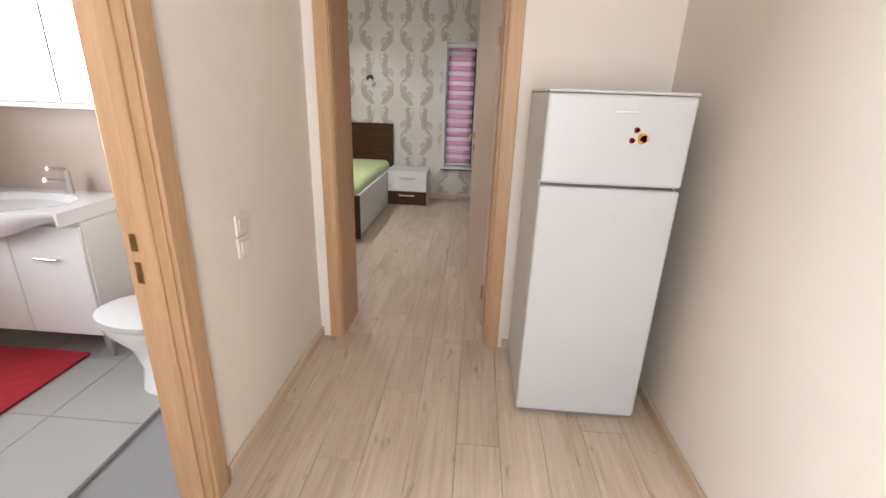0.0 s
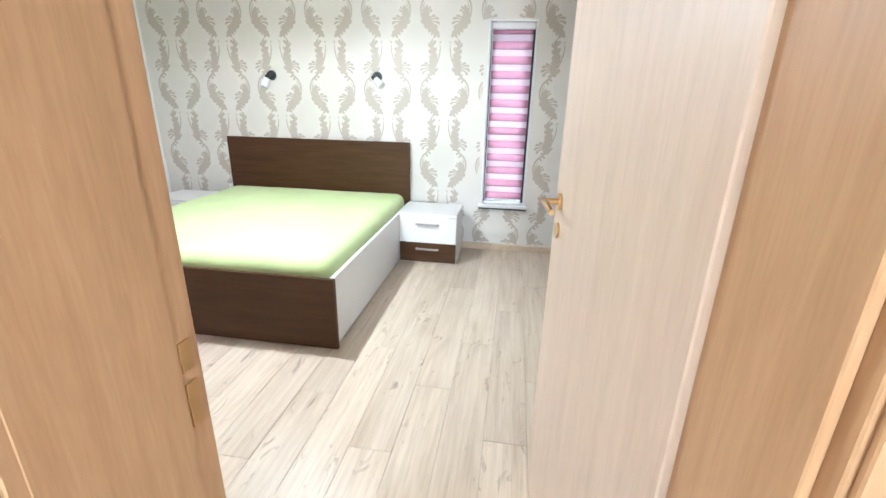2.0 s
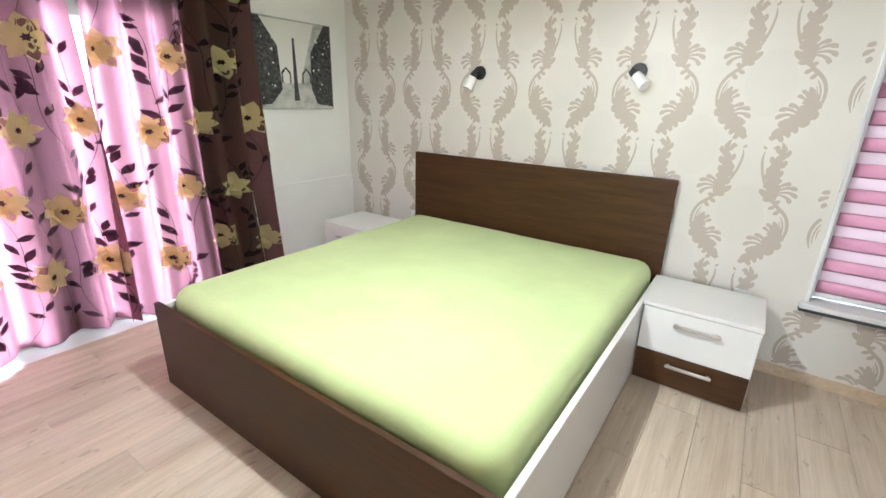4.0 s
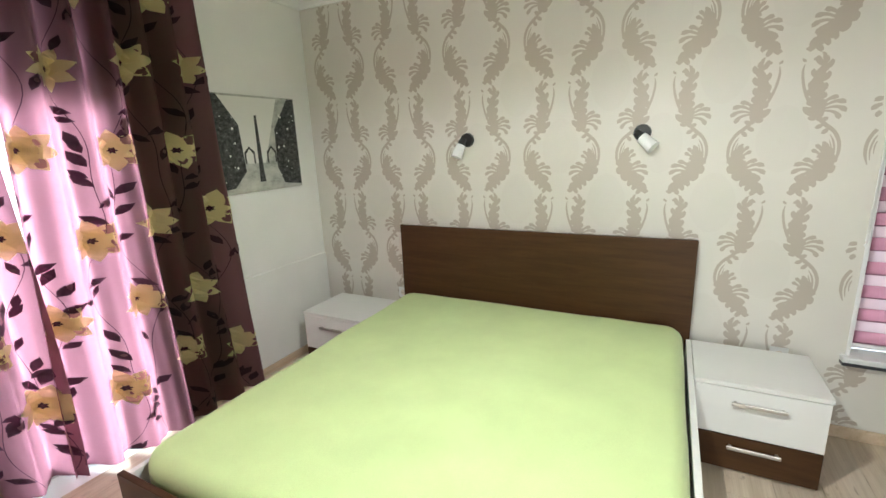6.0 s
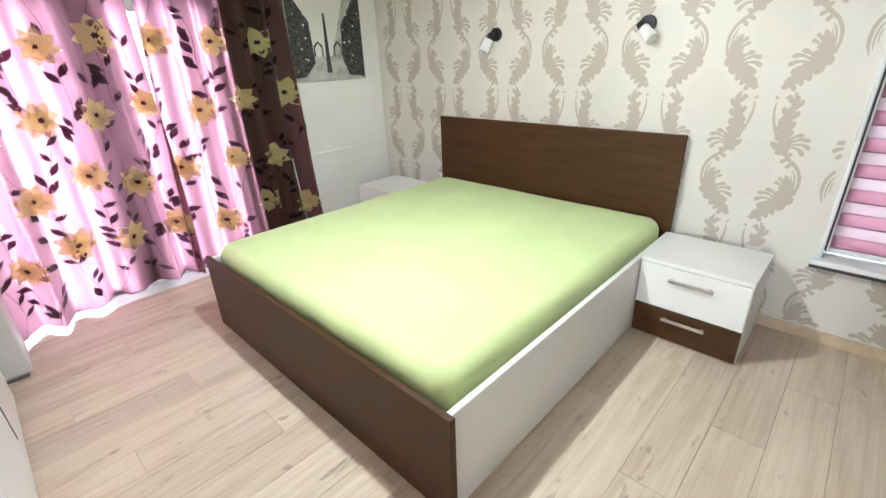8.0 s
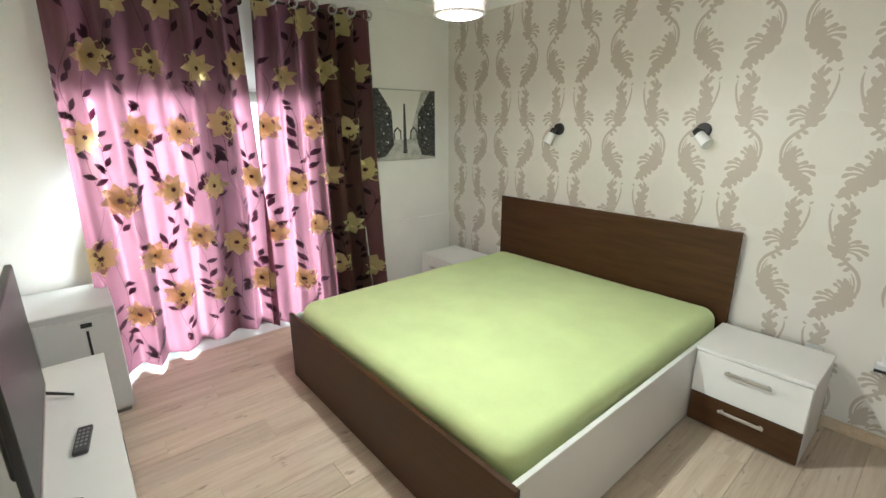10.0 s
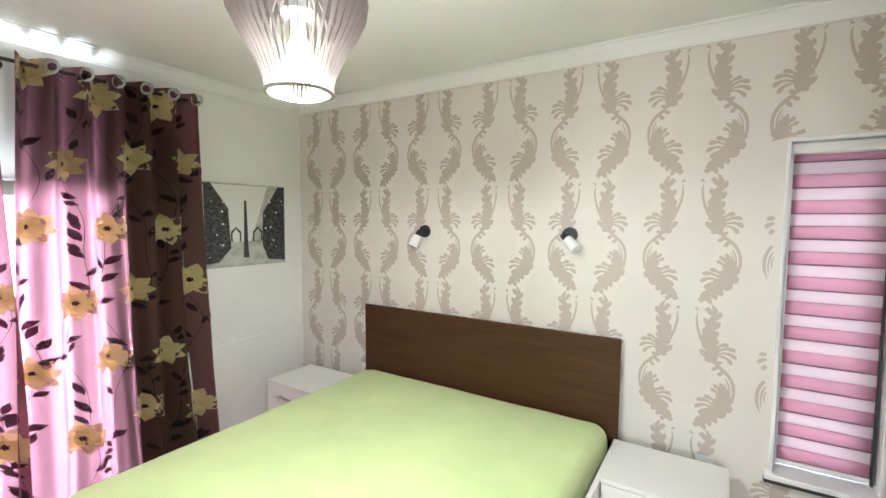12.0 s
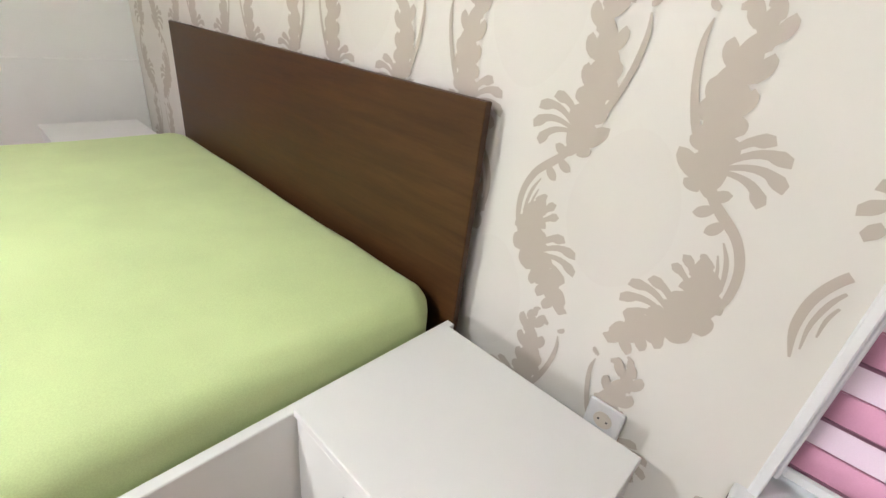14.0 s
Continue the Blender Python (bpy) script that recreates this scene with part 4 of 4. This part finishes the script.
structure("wall_bathroom_north", boxes((BX0, X_HL - 0.12, -3.945, -3.841, 0, TOP)), TILE, "beige tiled bathroom wall behind the basin", "wall")
structure("wall_bathroom_west", boxes((BX0 - 0.2, BX0, -6.7, -5.85, 0, TOP), (BX0 - 0.2, BX0, -4.75, -3.841, 0, TOP), (BX0 - 0.2, BX0, -5.85, -4.75, 0, 1.05), (BX0 - 0.2, BX0, -5.85, -4.75, 2.15, TOP)), TILE, "beige tiled bathroom wall with a window", "wall")
structure("wall_bathroom_south", boxes((BX0 - 0.2, X_HL - 0.12, -6.9, -6.7, 0, TOP)), TILE, "beige tiled bathroom wall", "wall")
bfloor = structure("floor_bathroom", boxes((BX0, X_HL - 0.12, -6.7, -3.86, -0.15, -0.02)), GASKET, "grey tiled bathroom floor", "floor")
v = thing("vanity_unit", pose(0.25, -3.95, 0), "white vanity unit on chrome legs under the basin", "vanity unit")
part("body", boxes((0, 0.80, -0.36, 0, 0.16, 0.79), bevel=0.003), WHITE_BOARD, v)
for x0, x1 in ((0.002, 0.398), (0.402, 0.798)):
    d = part("door", boxes((x0, x1, -0.38, -0.361, 0.162, 0.77), bevel=0.004), WHITE_BOARD, v)
    bm = bmesh.new()
    xc = (x0 + x1) / 2
    tube(bm, (xc - 0.06, -0.40, 0.60), (xc + 0.06, -0.40, 0.595), 0.006, seg=10)
    for dx in (-0.05, 0.05):
        tube(bm, (xc + dx, -0.40, 0.598), (xc + dx, -0.38, 0.598), 0.005, seg=8)
    part("handle", bm, STEEL, d, smooth=True)
for x in (0.04, 0.76):
    for y in (-0.32, -0.05):
        bm = bmesh.new()
        tube(bm, (x, y, 0.0), (x, y, 0.16), 0.018, 0.022)
        part("leg", bm, STEEL, v, smooth=True)
bas = thing("wash_basin", pose(0.19, -3.947, 0.79), "white ceramic wash basin on the vanity unit", "wash basin")


def basin(u, w):
    x = 0.84 * u
    y = -0.46 * w
    dish = max(0.0, 1 - ((x - 0.42) / 0.30) ** 2 - ((y + 0.25) / 0.17) ** 2)
    return (x, y - 0.035 * math.sin(math.pi * u) * w, 0.07 - 0.11 * dish ** 0.6 * (1 if dish > 0 else 0))


part("bowl", grid_surface(bmesh.new(), basin, 40, 24), CERAMIC, bas, smooth=True)


def apron(u, w):
    x = 0.84 * u
    drop = 0.05 + 0.10 * math.sin(math.pi * u) ** 2
    return (x, -0.46 - 0.035 * math.sin(math.pi * u) + 0.05 * w ** 2, 0.07 - drop * w)


part("apron", grid_surface(bmesh.new(), apron, 40, 8), CERAMIC, bas, smooth=True)
part("slab", boxes((0.001, 0.839, -0.40, -0.001, 0.001, 0.035), (0.0, 0.012, -0.46, 0, 0.001, 0.069), (0.828, 0.84, -0.46, 0, 0.001, 0.069)), CERAMIC, bas)
bm = bmesh.new()
tube(bm, (0.42, -0.07, 0.06), (0.42, -0.07, 0.20), 0.022, 0.020, 18)
tube(bm, (0.42, -0.07, 0.14), (0.42, -0.20, 0.17), 0.013, 0.011, 14)
tube(bm, (0.42, -0.07, 0.205), (0.42, -0.17, 0.225), 0.010, 0.008, 12)
tagged(part("basin_tap", bm, STEEL, smooth=True, at=pose(0.33, -3.947, 0.79)), "chrome single lever tap on the basin", "tap")
mc = thing("mirror_cabinet", pose(0.19, -3.946, 1.33), "white mirror cabinet above the basin", "mirror cabinet")
part("body", boxes((0, 0.92, -0.13, 0, 0, 0.66), bevel=0.003), WHITE_BOARD, mc)
for x0, x1 in ((0.01, 0.30), (0.31, 0.70), (0.71, 0.91)):
    part("mirror_door", boxes((x0, x1, -0.142, -0.131, 0.02, 0.65), bevel=0.002), MIRROR, mc)
part("shelf_edge", boxes((0, 0.92, -0.15, -0.1305, -0.012, 0.015), bevel=0.004), WHITE_BOARD, mc)

wc = thing("toilet", pose(1.955, -4.47, 0, 0, 0, 180), "white ceramic toilet with closed lid", "toilet")


def oval(bm, rows, cx, seg=28):
    rings = []
    for a, b, z, sh in rows:
        rings.append([bm.verts.new((cx + sh + a * math.cos(2 * math.pi * i / seg), b * math.sin(2 * math.pi * i / seg), z)) for i in range(seg)])
    for p, q in zip(rings, rings[1:]):
        for i in range(seg):
            bm.faces.new((p[i], p[(i + 1) % seg], q[(i + 1) % seg], q[i]))
    bm.faces.new(rings[0][::-1])
    bm.faces.new(rings[-1])
    return bm


part("pedestal", oval(bmesh.new(), ((0.16, 0.10, 0.0, 0.02), (0.14, 0.085, 0.12, 0.02), (0.17, 0.11, 0.24, 0.03), (0.25, 0.17, 0.34, 0.05), (0.27, 0.185, 0.39, 0.05)), 0.42), CERAMIC, wc, smooth=True)
part("lid", oval(bmesh.new(), ((0.265, 0.185, 0.392, 0.05), (0.275, 0.19, 0.40, 0.05), (0.275, 0.19, 0.425, 0.05), (0.25, 0.17, 0.438, 0.05)), 0.42), WHITE_GLOSS, wc, smooth=True)
part("tank", boxes((0.0, 0.17, -0.19, 0.19, 0.40, 0.78), bevel=0.02, segments=3), CERAMIC, wc, smooth=True)
part("tank_lid", boxes((-0.0, 0.18, -0.2, 0.2, 0.781, 0.805), bevel=0.008, segments=2), CERAMIC, wc)
part("tank_base", boxes((0.0, 0.25, -0.13, 0.13, 0.2, 0.395), bevel=0.03, segments=2), CERAMIC, wc)
rug = bmesh.new()
grid_surface(rug, lambda u, w: (-0.075 + 0.96 * u, -4.93 + 0.652 * w, 0.016 + 0.003 * noise.noise(Vector((u * 22, w * 16, 0)))), 48, 34)
box(rug, -0.075, 0.885, -4.93, -4.278, 0.0005, 0.012)
tagged(part("bath_rug", rug, RUG, smooth=True), "crimson bath rug on the grey tiles", "rug")
w3 = thing("window_3", pose(BX0 - 0.1, -5.3, 1.05), "white framed bathroom window", "window", kind="structure")
for r in ((-0.03, 0.03, -0.55, -0.49, 0, 1.1), (-0.03, 0.03, 0.49, 0.55, 0, 1.1), (-0.03, 0.03, -0.49, 0.49, 0, 0.06), (-0.03, 0.03, -0.49, 0.49, 1.04, 1.1)):
    part("frame_bar", boxes(r, bevel=0.004), WHITE_PVC, w3)
# unseen window, added to go with the hall's assumed daylight
w4 = thing("window_4", pose(2.95, -8.72, 0.45), "assumed white framed window at the unseen end of the hall", "window", kind="structure")
for r in ((-0.75, -0.69, -0.03, 0.03, 0, 2), (0.69, 0.75, -0.03, 0.03, 0, 2), (-0.69, 0.69, -0.03, 0.03, 0, 0.06), (-0.69, 0.69, -0.03, 0.03, 1.94, 2), (-0.03, 0.03, -0.03, 0.03, 0.06, 1.94)):
    part("frame_bar", boxes(r, bevel=0.004), WHITE_PVC, w4)
# ---- damask ornament of the wallpaper ----


def frond(verts, faces, x, z, ang, length, width, curl, y, steps=6):
    """A tapered curved blade in the wall's plane."""
    a = ang
    start = len(verts)
    for i in range(steps + 1):
        s = i / steps
        w = width * (0.45 + 0.55 * math.sin(math.pi * (0.1 + 0.75 * s))) * math.sqrt(max(0.0, 1.0 - s ** 5))
        nx, nz = -math.sin(a), math.cos(a)
        verts.append((x + nx * w / 2, y, z + nz * w / 2))
        verts.append((x - nx * w / 2, y, z - nz * w / 2))
        x += math.cos(a) * length / steps
        z += math.sin(a) * length / steps
        a += curl / steps
    for i in range(steps):
        k = start + 2 * i
        faces.append((k, k + 1, k + 3, k + 2))


def ribbon(verts, faces, knots, y, steps=7):
    """A band along a smooth line through knots (x, z, width)."""
    start = len(verts)
    pts = []
    for i in range(len(knots) - 1):
        p0, p1, p2, p3 = knots[max(0, i - 1)], knots[i], knots[i + 1], knots[min(len(knots) - 1, i + 2)]
        for k in range(steps + (i == len(knots) - 2)):
            t = k / steps
            pts.append([0.5 * (2 * b + (c - a) * t + (2 * a - 5 * b + 4 * c - d) * t * t + (3 * b - a - 3 * c + d) * t ** 3) for a, b, c, d in zip(p0, p1, p2, p3)])
    for i, (x, z, w) in enumerate(pts):
        xa, za, _ = pts[max(0, i - 1)]
        xb, zb, _ = pts[min(len(pts) - 1, i + 1)]
        g = math.hypot(xb - xa, zb - za) or 1
        nx, nz = -(zb - za) / g, (xb - xa) / g
        verts += [(x + nx * w / 2, y, z + nz * w / 2), (x - nx * w / 2, y, z - nz * w / 2)]
    for i in range(len(pts) - 1):
        k = start + 2 * i
        faces.append((k, k + 1, k + 3, k + 2))


def leaf_body(verts, faces, knots, y, teeth, bite, wide):
    """A tapering band through knots (x, z, width) with notched, leafy edges."""
    steps = 10
    pts = []
    for i in range(len(knots) - 1):
        p0, p1, p2, p3 = knots[max(0, i - 1)], knots[i], knots[i + 1], knots[min(len(knots) - 1, i + 2)]
        for k in range(steps + (i == len(knots) - 2)):
            t = k / steps
            pts.append([0.5 * (2 * b + (c - a) * t + (2 * a - 5 * b + 4 * c - d) * t * t + (3 * b - a - 3 * c + d) * t ** 3) for a, b, c, d in zip(p0, p1, p2, p3)])
    start, n = len(verts), len(pts)
    for i, (x, z, w) in enumerate(pts):
        xa, za, _ = pts[max(0, i - 1)]
        xb, zb, _ = pts[min(n - 1, i + 1)]
        g = math.hypot(xb - xa, zb - za) or 1
        nx, nz = -(zb - za) / g, (xb - xa) / g
        for s, shift in ((1, 0.0), (-1, 0.45)):
            saw = (teeth * i / n + shift) % 1.0
            h = wide * w / 2 * (1.0 - bite + bite * 1.5 * math.sqrt(max(0.0, 1 - (2 * saw - 0.7) ** 2)))
            verts.append((x + s * nx * h, y, z + s * nz * h))
    for i in range(n - 1):
        k = start + 2 * i
        faces.append((k, k + 1, k + 3, k + 2))


def fan(verts, faces, x, z, first, last, count, length, width, curl, y):
    """Curling fingers that spread from one base, long in the middle."""
    for k in range(count):
        t = k / (count - 1)
        ln = length * (0.72 + 0.28 * math.sin(math.pi * (0.15 + 0.7 * t)))
        a = math.radians(first + (last - first) * t)
        start = len(verts)
        px, pz, steps = x + 0.010 * math.cos(a), z + 0.010 * math.sin(a), 9
        for i in range(steps + 1):
            s = i / steps
            w = width * (0.34 + 0.66 * s ** 1.5 + 0.25 * (s > 0.75)) * math.sqrt(max(0.0, 1.0 - s ** 9))
            nx, nz = -math.sin(a), math.cos(a)
            verts += [(px + nx * w / 2, y - 0.0002 * k, pz + nz * w / 2), (px - nx * w / 2, y - 0.0002 * k, pz - nz * w / 2)]
            px += math.cos(a) * ln / steps
            pz += math.sin(a) * ln / steps
            a += curl * (0.25 + 1.5 * s) / steps
        for i in range(steps):
            q = start + 2 * i
            faces.append((q, q + 1, q + 3, q + 2))


def scroll(verts, faces, cx, cz, side, clip):
    """One repeat of a winding column: a low leaf on a crescent stem, a high leaf with a tendril, hearts between."""
    v, f = [], []
    # low leaf: tail, body and pointed tip
    leaf_body(v, f, [(0.082, 0.000, 0.016), (0.048, 0.040, 0.036), (0.004, 0.080, 0.050), (-0.034, 0.118, 0.062), (-0.046, 0.165, 0.058), (-0.040, 0.212, 0.036), (-0.026, 0.252, 0.006)], 0.0, 8, 0.26, 1.3)
    fan(v, f, -0.026, 0.104, 2, 68, 4, 0.112, 0.0235, -1.9, -0.0010)
    fan(v, f, -0.040, 0.165, 54, 92, 3, 0.078, 0.019, -1.0, -0.0024)
    frond(v, f, -0.040, 0.122, 2.75, 0.060, 0.032, -2.4, -0.0032, 7)
    for k, (x, z) in enumerate(((0.000, 0.072), (0.028, 0.048), (0.054, 0.022))):
        frond(v, f, x, z, math.radians(232 - 8 * k), 0.042, 0.026, 0.9, -0.0036 - 0.0002 * k, 5)
    # crescent stem with its inner strands
    ribbon(v, f, [(-0.072, 0.140, 0.004), (-0.085, 0.190, 0.013), (-0.083, 0.245, 0.015), (-0.062, 0.292, 0.016), (-0.026, 0.326, 0.018), (0.002, 0.352, 0.012)], -0.0044)
    ribbon(v, f, [(-0.066, 0.160, 0.003), (-0.070, 0.205, 0.007), (-0.062, 0.250, 0.008), (-0.046, 0.282, 0.003)], -0.0048)
    ribbon(v, f, [(-0.056, 0.190, 0.003), (-0.056, 0.225, 0.006), (-0.046, 0.258, 0.003)], -0.0052)
    for k, (x, z, a) in enumerate(((-0.012, 0.330, -38), (-0.034, 0.310, -55), (-0.004, 0.344, 140), (0.018, 0.356, 10))):
        frond(v, f, x, z, math.radians(a), 0.032, 0.021, 0.4, -0.0056 - 0.0002 * k, 5)
    # high leaf
    leaf_body(v, f, [(-0.010, 0.336, 0.006), (0.008, 0.372, 0.026), (0.018, 0.425, 0.046), (0.028, 0.475, 0.050), (0.026, 0.530, 0.036), (0.014, 0.585, 0.024), (0.012, 0.628, 0.016), (0.026, 0.652, 0.004)], -0.0066, 9, 0.30, 1.35)
    fan(v, f, 0.010, 0.392, 180, 112, 4, 0.106, 0.0230, 2.0, -0.0076)
    frond(v, f, 0.022, 0.372, 0.62, 0.066, 0.032, 0.2, -0.0088, 6)
    frond(v, f, 0.030, 0.425, -0.2, 0.036, 0.020, 1.8, -0.0090, 6)
    for k, (x, z, a, c) in enumerate(((0.010, 0.480, 125, -0.8), (0.006, 0.530, 128, -0.8), (0.002, 0.582, 132, -0.9), (0.044, 0.490, 58, 0.8), (0.038, 0.545, 54, 0.8), (0.024, 0.600, 50, 0.9))):
        frond(v, f, x, z, math.radians(a), 0.042, 0.024, c, -0.0092 - 0.0002 * k, 5)
    # tendril, and a heart of two strokes
    ribbon(v, f, [(0.086, 0.606, 0.003), (0.090, 0.570, 0.010), (0.080, 0.510, 0.012), (0.058, 0.450, 0.014), (0.036, 0.412, 0.006)], -0.0106)
    frond(v, f, 0.056, 0.622, 2.9, 0.026, 0.014, -1.6, -0.0110, 5)
    frond(v, f, 0.082, 0.618, 0.3, 0.022, 0.012, 1.4, -0.0112, 5)
    base = len(verts)
    verts += [(cx + side * x, -0.0012 + y * 0.15, cz + z) for x, y, z in v]
    faces += [tuple(base + i for i in (q if side > 0 else q[::-1])) for q in f if all(clip(cx + side * v[i][0], cz + v[i][2]) for i in q)]


def paper_clip(x, z):
    if not (X_W + 0.005 < x < X_E - 0.01 and 0.064 < z < TOP - 0.09):
        return False
    return not (WX0 - 0.024 < x < WX1 + 0.024 and WZ0 - 0.02 < z < WZ1 + 0.003)


verts, faces = [], []
REPEAT, COLUMN, FIRST_X, FIRST_Z = 0.664, 0.268, 2.018, 0.606
for k in range(-11, 8):
    for j in range(-1, 4):
        scroll(verts, faces, FIRST_X + k * COLUMN, FIRST_Z + j * REPEAT, 1 if k % 2 == 0 else -1, paper_clip)
# beige medallions in the meshes of the pattern
oval_v, oval_f = [], []
for k in range(-11, 8):
    for j in range(-1, 4):
        cx, cz = FIRST_X + (k + 0.5) * COLUMN, FIRST_Z + j * REPEAT + (0.26 if k % 2 == 0 else -0.06)
        base = len(oval_v)
        pts = []
        for q in range(48):
            a = 2 * math.pi * q / 48
            lobe = 1.0 + 0.02 * math.cos(4 * a)
            pts.append((cx + 0.105 * lobe * math.sin(a), cz + 0.165 * lobe * math.cos(a) * (1.0 if math.cos(a) > 0 else 0.9)))
        if all(paper_clip(x, z) for x, z in pts):
            oval_v += [(x, -0.0008, z) for x, z in pts]
            oval_f.append(tuple(range(base, base + 48)))
me = bpy.data.meshes.new("damask_medallions")
me.from_pydata(oval_v, [], oval_f)
me.materials.append(PAPER_OVAL)
ovals = new("damask_medallions", me)
ovals.parent = north
tagged(ovals, "pale beige medallions printed on the wallpaper", kind="stuff")
me = bpy.data.meshes.new("damask_scrolls")
me.from_pydata(verts, [], faces)
me.materials.append(PAPER_INK)
orn = new("damask_scrolls", me)
orn.parent = north
tagged(orn, "raised taupe acanthus scrolls printed on the wallpaper", kind="stuff")

# ---- bathroom floor tiles ----
tile_mesh = mesh_of("floor_tile", boxes((0.0015, 0.4485, 0.0015, 0.4485, -0.019, 0.0), bevel=0.0015), TILE_FLOOR)
for i in range(5):
    for j in range(7):
        x, y = BX0 + 0.45 * i, -3.86 - 0.45 * (j + 1)
        if x + 0.45 <= X_HL - 0.1 and y >= -7.1:
            o = new("floor_tile", tile_mesh)
            o.parent = bfloor
            o.location = (x, y, 0)

# ---- laminate planks ----
PLANK_W, PLANK_L = 0.193, 1.285
plank_cache = {}


def plank(x0, x1, y0, y1):
    key = (round(x1 - x0, 3), round(y1 - y0, 3))
    if key not in plank_cache:
        w, l = key
        bm = boxes((0.0006, w - 0.0006, 0.0005, l - 0.0005, -0.0115, 0.0), bevel=0.0013)
        plank_cache[key] = mesh_of("plank", bm, LAMINATE)
    o = new("plank", plank_cache[key])
    o.parent = floor
    o.location = (x0, y0, 0)


def lay(xa, xb, ya, yb):
    c = math.floor((xa + 0.7) / PLANK_W)
    while -0.7 + c * PLANK_W < xb - 0.004:
        x0, x1 = max(xa, -0.7 + c * PLANK_W), min(xb, -0.7 + (c + 1) * PLANK_W)
        y = -9.9 + PLANK_L * ((c * 0.37) % 1.0)
        while y < yb:
            y0, y1 = max(ya, y), min(yb, y + PLANK_L)
            if y1 - y0 > 0.02 and x1 - x0 > 0.01:
                plank(x0, x1, y0, y1)
            y += PLANK_L
        c += 1


lay(X_W, X_E, -3.85, 0.0)
lay(X_HL, X_HR, -8.6, -3.85)
